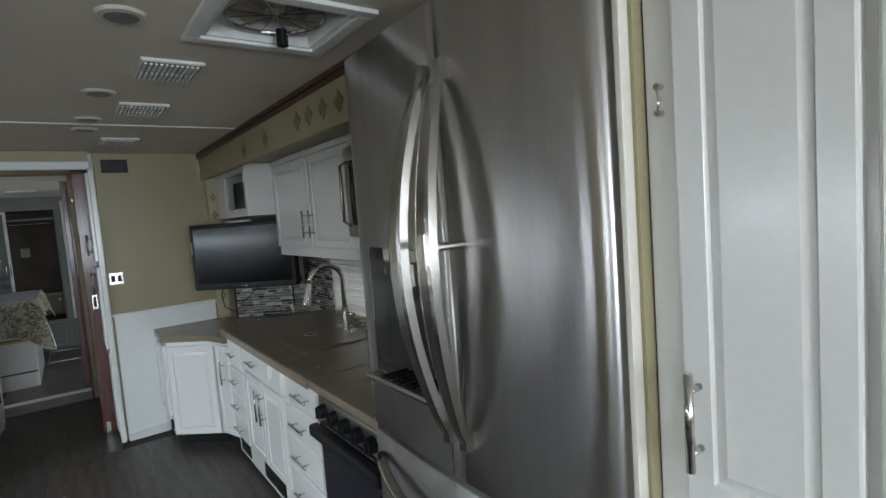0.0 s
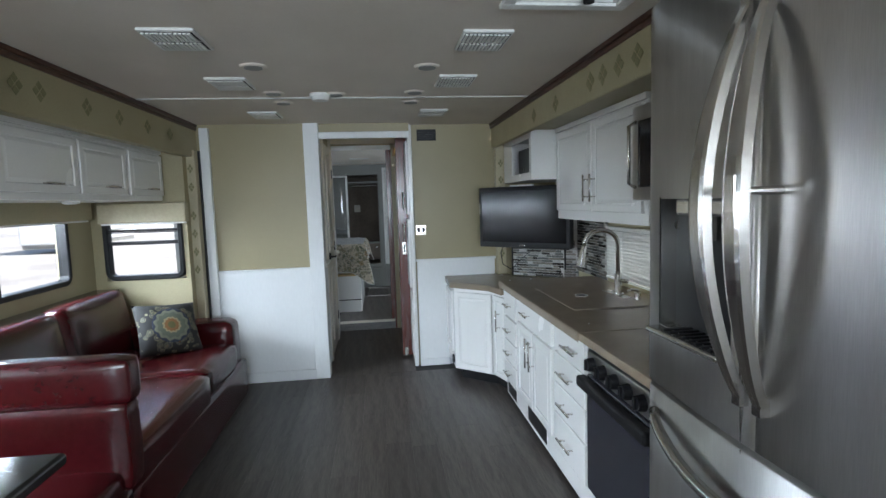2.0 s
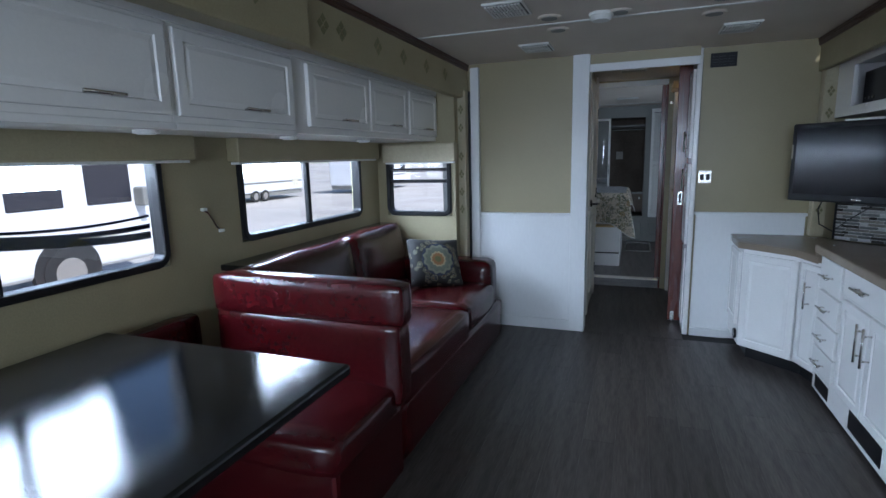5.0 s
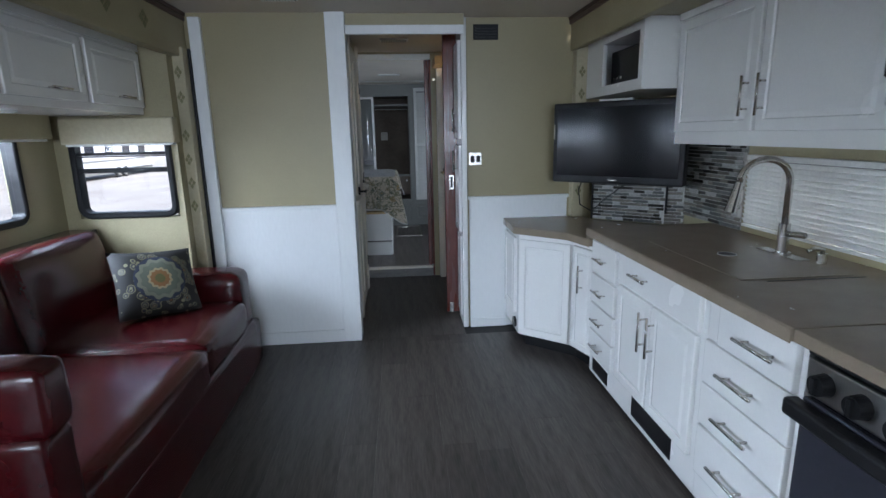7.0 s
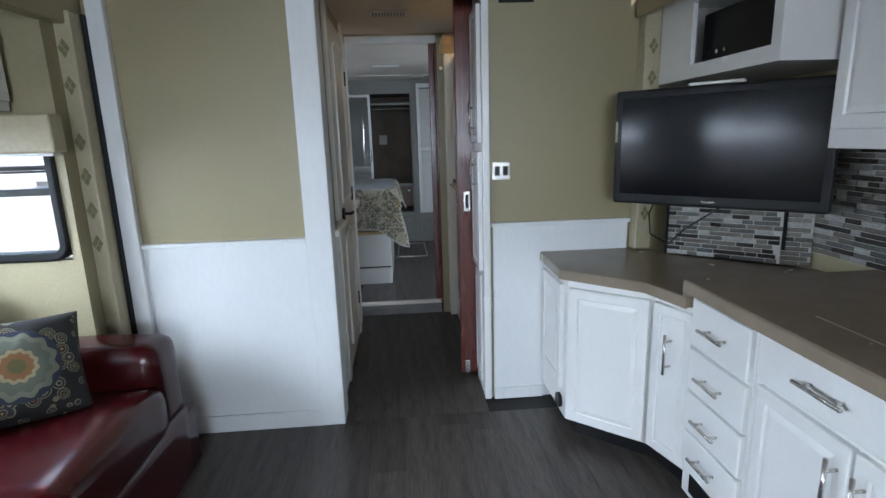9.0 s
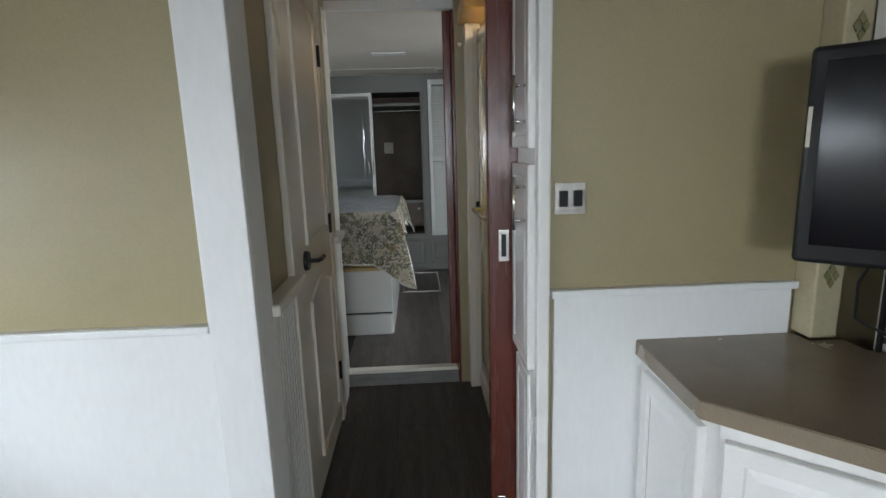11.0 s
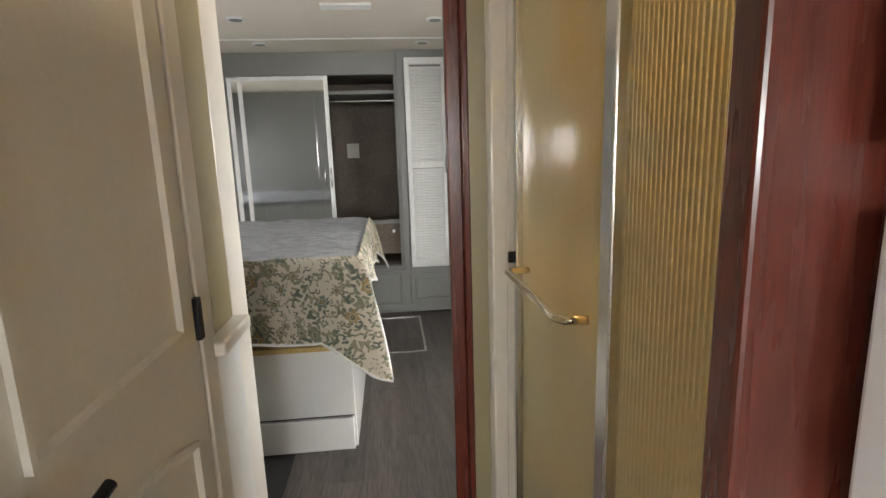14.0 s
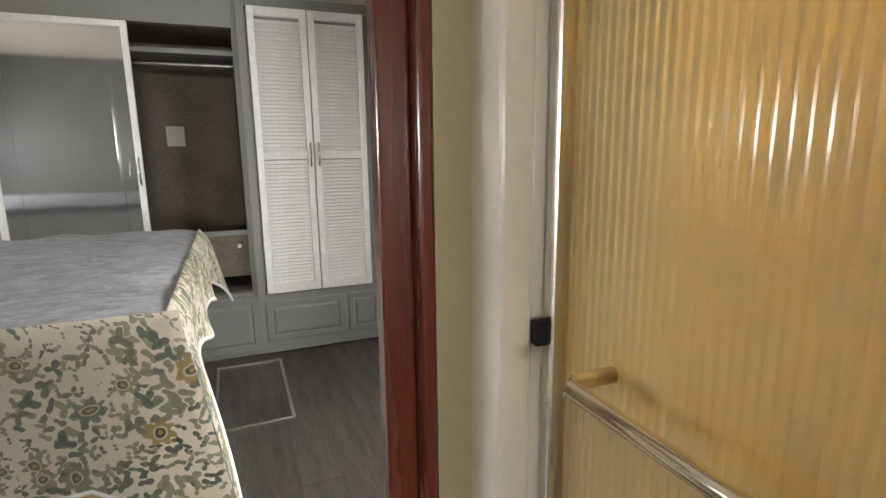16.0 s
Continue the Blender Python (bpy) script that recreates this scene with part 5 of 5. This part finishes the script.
for o, (x, z) in zip(mo, ((-0.98, 0.6), (-0.56, 0.6))):
    o.matrix_basis = pose(x, 9.799, z)
bed = thing("bed", "bed on a white painted box with a drawer", "bed")
part("base", B(-1.1, 7.93, 0.082, 0.765, 9.08, 0.545, bevel=0.004), GLOSS, bed)
part("drawer", B(-0.3, 7.905, 0.25, 0.765, 7.93, 0.545, bevel=0.004), GLOSS, bed)
part("lower_panel", B(-0.3, 7.905, 0.09, 0.755, 7.93, 0.236, bevel=0.004), GLOSS, bed)
# Dark strip over the white base paints the shade between the fronts.
part("gap", B(-0.3, 7.9265, 0.234, 0.758, 7.9295, 0.252), SUB, bed)
part("board", B(-1.1, 7.89, 0.548, 0.785, 9.09, 0.57, bevel=0.003), YELLOW, bed, "bare wooden edge board")
part("mattress", soft(bmesh.new(), (-1.1, 7.88, 0.572), (0.80, 9.1, 0.93), 0.06, puff=0.01), GRILLE, bed, smooth=True)


def cloth(nx, ny, f):
    bm = bmesh.new()
    g = [[bm.verts.new(f(i / nx, j / ny)) for j in range(ny + 1)] for i in range(nx + 1)]
    for i in range(nx):
        for j in range(ny):
            bm.faces.new((g[i][j], g[i + 1][j], g[i + 1][j + 1], g[i][j + 1]))
    bmesh.ops.solidify(bm, geom=bm.faces[:], thickness=0.008)
    return bm


def wob(x, y, z, a):
    return a * noise.noise(Vector((x * 7, y * 7, z * 7)))


q = thing("bedspread", "floral bedspread hanging over the foot of the bed", "bedspread")
# The top's grey is painted window sheen over the same bedspread.
part("top", cloth(40, 30, lambda u, v: (-1.1 + 1.915 * u, 7.86 + 1.26 * v, 0.948 + wob(u * 2, v * 1.3, 0, 0.012) - 0.03 * max(0, u - 0.95) * 20 * max(0, u - 0.95) * 10)), BEDTOP, q, "quilted top, window sheen put into its grey", smooth=True)


def foot(u, v):
    x = -1.1 + 1.94 * u
    tip = max(0.0, (u - 0.90) / 0.10)
    drop = 0.335 + 0.012 * math.sin(u * 23) + 0.15 * min(1.0, tip * 1.3) + 0.03 * tip * tip
    s = min(1, v * 6)
    fold = 0.5 + 0.5 * math.sin(u * 26)
    return (x + 0.10 * tip * v + 0.008 * math.sin(u * 30) * v, 7.86 - 0.02 * math.sin(s * math.pi / 2) - 0.03 * v * fold - 0.03 * tip * v, 0.95 - drop * v + wob(u * 3, v, 3, 0.008))


part("foot_drape", cloth(70, 24, foot), FLORAL, q, "cream cloth with green and brown blossoms", smooth=True)
part("foot_piping", tube(bmesh.new(), [Vector(foot(k / 70, 1)) + Vector((0, 0.003, 0)) for k in range(71)], 0.006, 6), GRILLE, q, "white piped hem", smooth=True)


def side(u, v):
    y = 7.85 + 1.27 * u
    tip = max(0.0, 1 - u / 0.12)
    far = max(0.0, (u - 0.85) / 0.15)
    drop = 0.20 + 0.31 * tip + 0.14 * far + 0.02 * math.sin(u * 19)
    return (0.815 + 0.025 * math.sin(min(1, v * 5) * math.pi / 2) + 0.03 * v * (0.6 + 0.4 * math.sin(u * 21)) + 0.07 * tip * v + 0.05 * far * v, y - 0.02 * tip * v + 0.05 * far * v, 0.945 - drop * v)


part("side_drape", cloth(50, 16, side), FLORAL, q, "cream cloth with green and brown blossoms", smooth=True)
part("side_piping", tube(bmesh.new(), [Vector(side(k / 50, 1)) for k in range(51)], 0.006, 6), GRILLE, q, "white piped hem", smooth=True)
hc = thing("floor_hatch", "floor hatch with a pale metal edge beside the bed", "hatch")
bm = bmesh.new()
for a in ((0.80, 8.95, 1.14, 8.965), (0.80, 9.655, 1.14, 9.67), (1.125, 8.965, 1.14, 9.655), (0.80, 8.965, 0.815, 9.655)):
    box(bm, a[0], a[1], 0.09, a[2], a[3], 0.094)
part("edge", bm, ALU, hc)
for x, y in ((0.19, 8.85), (0.16, 9.5), (1.25, 8.88), (1.22, 9.5)):
    s = thing("ceiling_spot", "small round bedroom ceiling light, switched off", "light", pose(x, y, BC), "round lights in the bedroom ceiling")
    part("rim", cyl(bmesh.new(), (0, 0, -0.007), (0, 0, 0), 0.045, 20, 0.05), GRILLE, s)
    part("lens", cyl(bmesh.new(), (0, 0, -0.01), (0, 0, -0.007), 0.033, 20), GREY, s)
hv = thing("ceiling_grille", "white vent grille in the bedroom ceiling", "vent", pose(0.66, 8.55, BC))
part("frame", B(0, 0, -0.012, 0.25, 0.09, 0, bevel=0.003), GRILLE, hv)
setting("trim_bedroom_ceiling", B(-1.1, 9.35, BC - 0.005, 2.2, 9.375, BC), GRILLE)

# ---- the yard outside ----
tagged(setting("ground", B(-400, -400, -1.15, 400, 400, -1.05), GRAVEL, "pale sunlit gravel yard"))


def wheel(parent, x, y, z, r, face=1):
    w_ = part("wheel", cyl(bmesh.new(), (x - 0.12 * face, y, z), (x + 0.02 * face, y, z), r, 28), RUBBER, parent, "black tyre")
    part("rim", cyl(bmesh.new(), (x + 0.0 * face, y, z), (x + 0.035 * face, y, z), r * 0.6, 24), CHROME, w_, "steel rim")


def trailer(x, y, length, height, label):
    tr = thing("travel_trailer", label, "trailer", pose(x, y, -1.05), "trailers parked in the yard")
    part("body", B(-2.4, 0, 0.55, 0, length, 0.55 + height, bevel=0.12, seg=3), VANWHITE, tr)
    for k in range(int(length // 2.2)):
        wdw = part("window", B(-0.005, 0.7 + 2.2 * k, 1.6, 0.02, 1.7 + 2.2 * k, 2.3, bevel=0.01), DARKGLASS, tr)
    part("stripe", B(-0.005, 0.2, 1.1, 0.012, length - 0.2, 1.22), GREY, tr)
    part("door", B(-0.005, length - 1.2, 0.8, 0.015, length - 0.55, 2.6, bevel=0.01), OUTLET, tr)
    for dy in (length * 0.45, length * 0.45 + 0.9):
        wheel(tr, 0.0, dy, 0.36, 0.36)
    part("skirt", B(-2.3, 0.1, 0.3, -0.1, length - 0.1, 0.55), GREY, tr)
    return tr


trailer(-19, 13, 8.5, 2.6, "white travel trailer with dark windows parked outside")
trailer(-21, 23.5, 9.0, 2.7, "white travel trailer parked further along the yard")
trailer(-18, 35, 9.5, 2.7, "long white travel trailer in the row")
trailer(-26, 2.0, 8.5, 2.6, "white travel trailer in the row")
trailer(-9, 42, 8.0, 2.6, "white travel trailer seen past the end window")
mh = thing("motorhome", "white motorhome with a blue stripe parked alongside", "motorhome", pose(-9.0, 2.0, -1.05))
part("body", B(-2.5, 0, 0.45, 0, 8.2, 3.3, bevel=0.15, seg=3), VANWHITE, mh)
for k in range(3):
    pts = [(0.012, 0.4 + j * 0.25, 1.05 + 0.20 * k + 0.18 * math.sin(j * 0.16 + k * 0.4)) for j in range(31)]
    bm = bmesh.new()
    rows = [(bm.verts.new(p_), bm.verts.new((p_[0], p_[1], p_[2] + 0.05 + 0.05 * (2 - k)))) for p_ in pts]
    for a, b in zip(rows, rows[1:]):
        bm.faces.new((a[0], b[0], b[1], a[1]))
    bmesh.ops.solidify(bm, geom=bm.faces[:], thickness=0.01)
    part("stripe", bm, VANBLUE, mh, "blue painted stripe")
for y in (0.9, 3.1, 5.2, 6.6):
    part("window", B(-0.01, y, 1.7, 0.02, y + 0.95, 2.5, bevel=0.02), DARKGLASS, mh)
for y in (1.6, 6.1):
    part("wheel_arch", cyl(bmesh.new(), (-0.1, y, 0.52), (0.012, y, 0.52), 0.62, 32), RUBBER, mh)
    wheel(mh, 0.02, y, 0.48, 0.48)
part("mirror_arm", B(0.0, 7.6, 1.6, 0.3, 7.75, 2.0, bevel=0.04), GREY, mh)

# ---- pieces: mosaic tiles ----
random.seed(5)
setting("backsplash", poly(poly(bmesh.new(), [(2.155, 5.715), (2.15, 5.705), (2.50, 5.395), (2.585, 5.33), (2.598, 5.34), (2.598, 5.72)], 0.80, 1.30), [(2.59, 5.33), (2.59, 4.80), (2.598, 4.80), (2.598, 5.33)], 0.866, 1.30), GROUT, "pale grout behind mosaic tiles")
sizes = (0.045, 0.07, 0.1, 0.13)
tile_mesh = {(s, t): mesh("tile", B(0.001, -0.006, 0.001, s - 0.002, 0, 0.0185, bevel=0.0012, seg=1), TILES[t]) for s in sizes for t in range(4)}
splash = bpy.data.objects["backsplash"]
for (xa_, ya_), (xb_, yb_), z0, z1 in (((2.15, 5.705), (2.50, 5.395), 0.80, 1.12), ((2.50, 5.395), (2.588, 5.33), 0.80, 1.12), ((2.589, 5.328), (2.589, 4.80), 0.868, 1.30)):
    L, ang = math.hypot(xb_ - xa_, yb_ - ya_), math.degrees(math.atan2(yb_ - ya_, xb_ - xa_))
    z = z0
    while z < z1 - 0.015:
        u = 0.0
        while u < L - 0.03:
            s = random.choice([k for k in sizes if k <= L - u + 0.012] or [0.045])
            o = new("tile", tile_mesh[s, random.choices(range(4), (3, 3, 3, 2))[0]])
            o.parent = splash
            o.matrix_basis = pose(xa_, ya_, z, 0, 0, ang) @ pose(u, 0, 0)
            u += s
        z += 0.0205
for x, y in ((2.148, 5.70), (2.50, 5.388)):
    setting("tile_trim", B(x - 0.005, y - 0.012, 0.80 if x < 2.2 else 0.866, x + 0.005, y - 0.002, 1.12), BLACK)

# ---- pieces: floor planks ----
random.seed(9)
plank_mesh = {}


def planks(parent, x0, x1, y0, y1, z, w=0.152, L=1.22):
    x = x0
    while x < x1 - 0.01:
        ww = round(min(w, x1 - x), 3)
        y = y0 - random.random() * L * 0.8
        while y < y1 - 0.01:
            a, b = max(y, y0), min(y + L, y1)
            ll = round(b - a, 2)
            if ll > 0.02:
                if (ww, ll) not in plank_mesh:
                    bm = B(0.0002, 0.0002, -0.006, ww - 0.0002, ll - 0.0002, 0, bevel=0.0004, seg=1)
                    plank_mesh[ww, ll] = mesh("plank", bm, PLANK)
                o = new("plank", plank_mesh[ww, ll])
                o.parent = parent
                o.matrix_basis = pose(x, a, z)
            y += L
        x += w


planks(bpy.data.objects["floor"], -0.2, 2.0, 1.3, 5.73, 0.0)
planks(bpy.data.objects["floor"], 0.53, 1.30, 5.73, 7.305, 0.0)
planks(bpy.data.objects["floor"], -1.1, 2.05, BACK, 1.3, 0.0)
planks(bpy.data.objects["floor_bedroom"], 0.5, 2.3, 7.34, 9.8, 0.09)
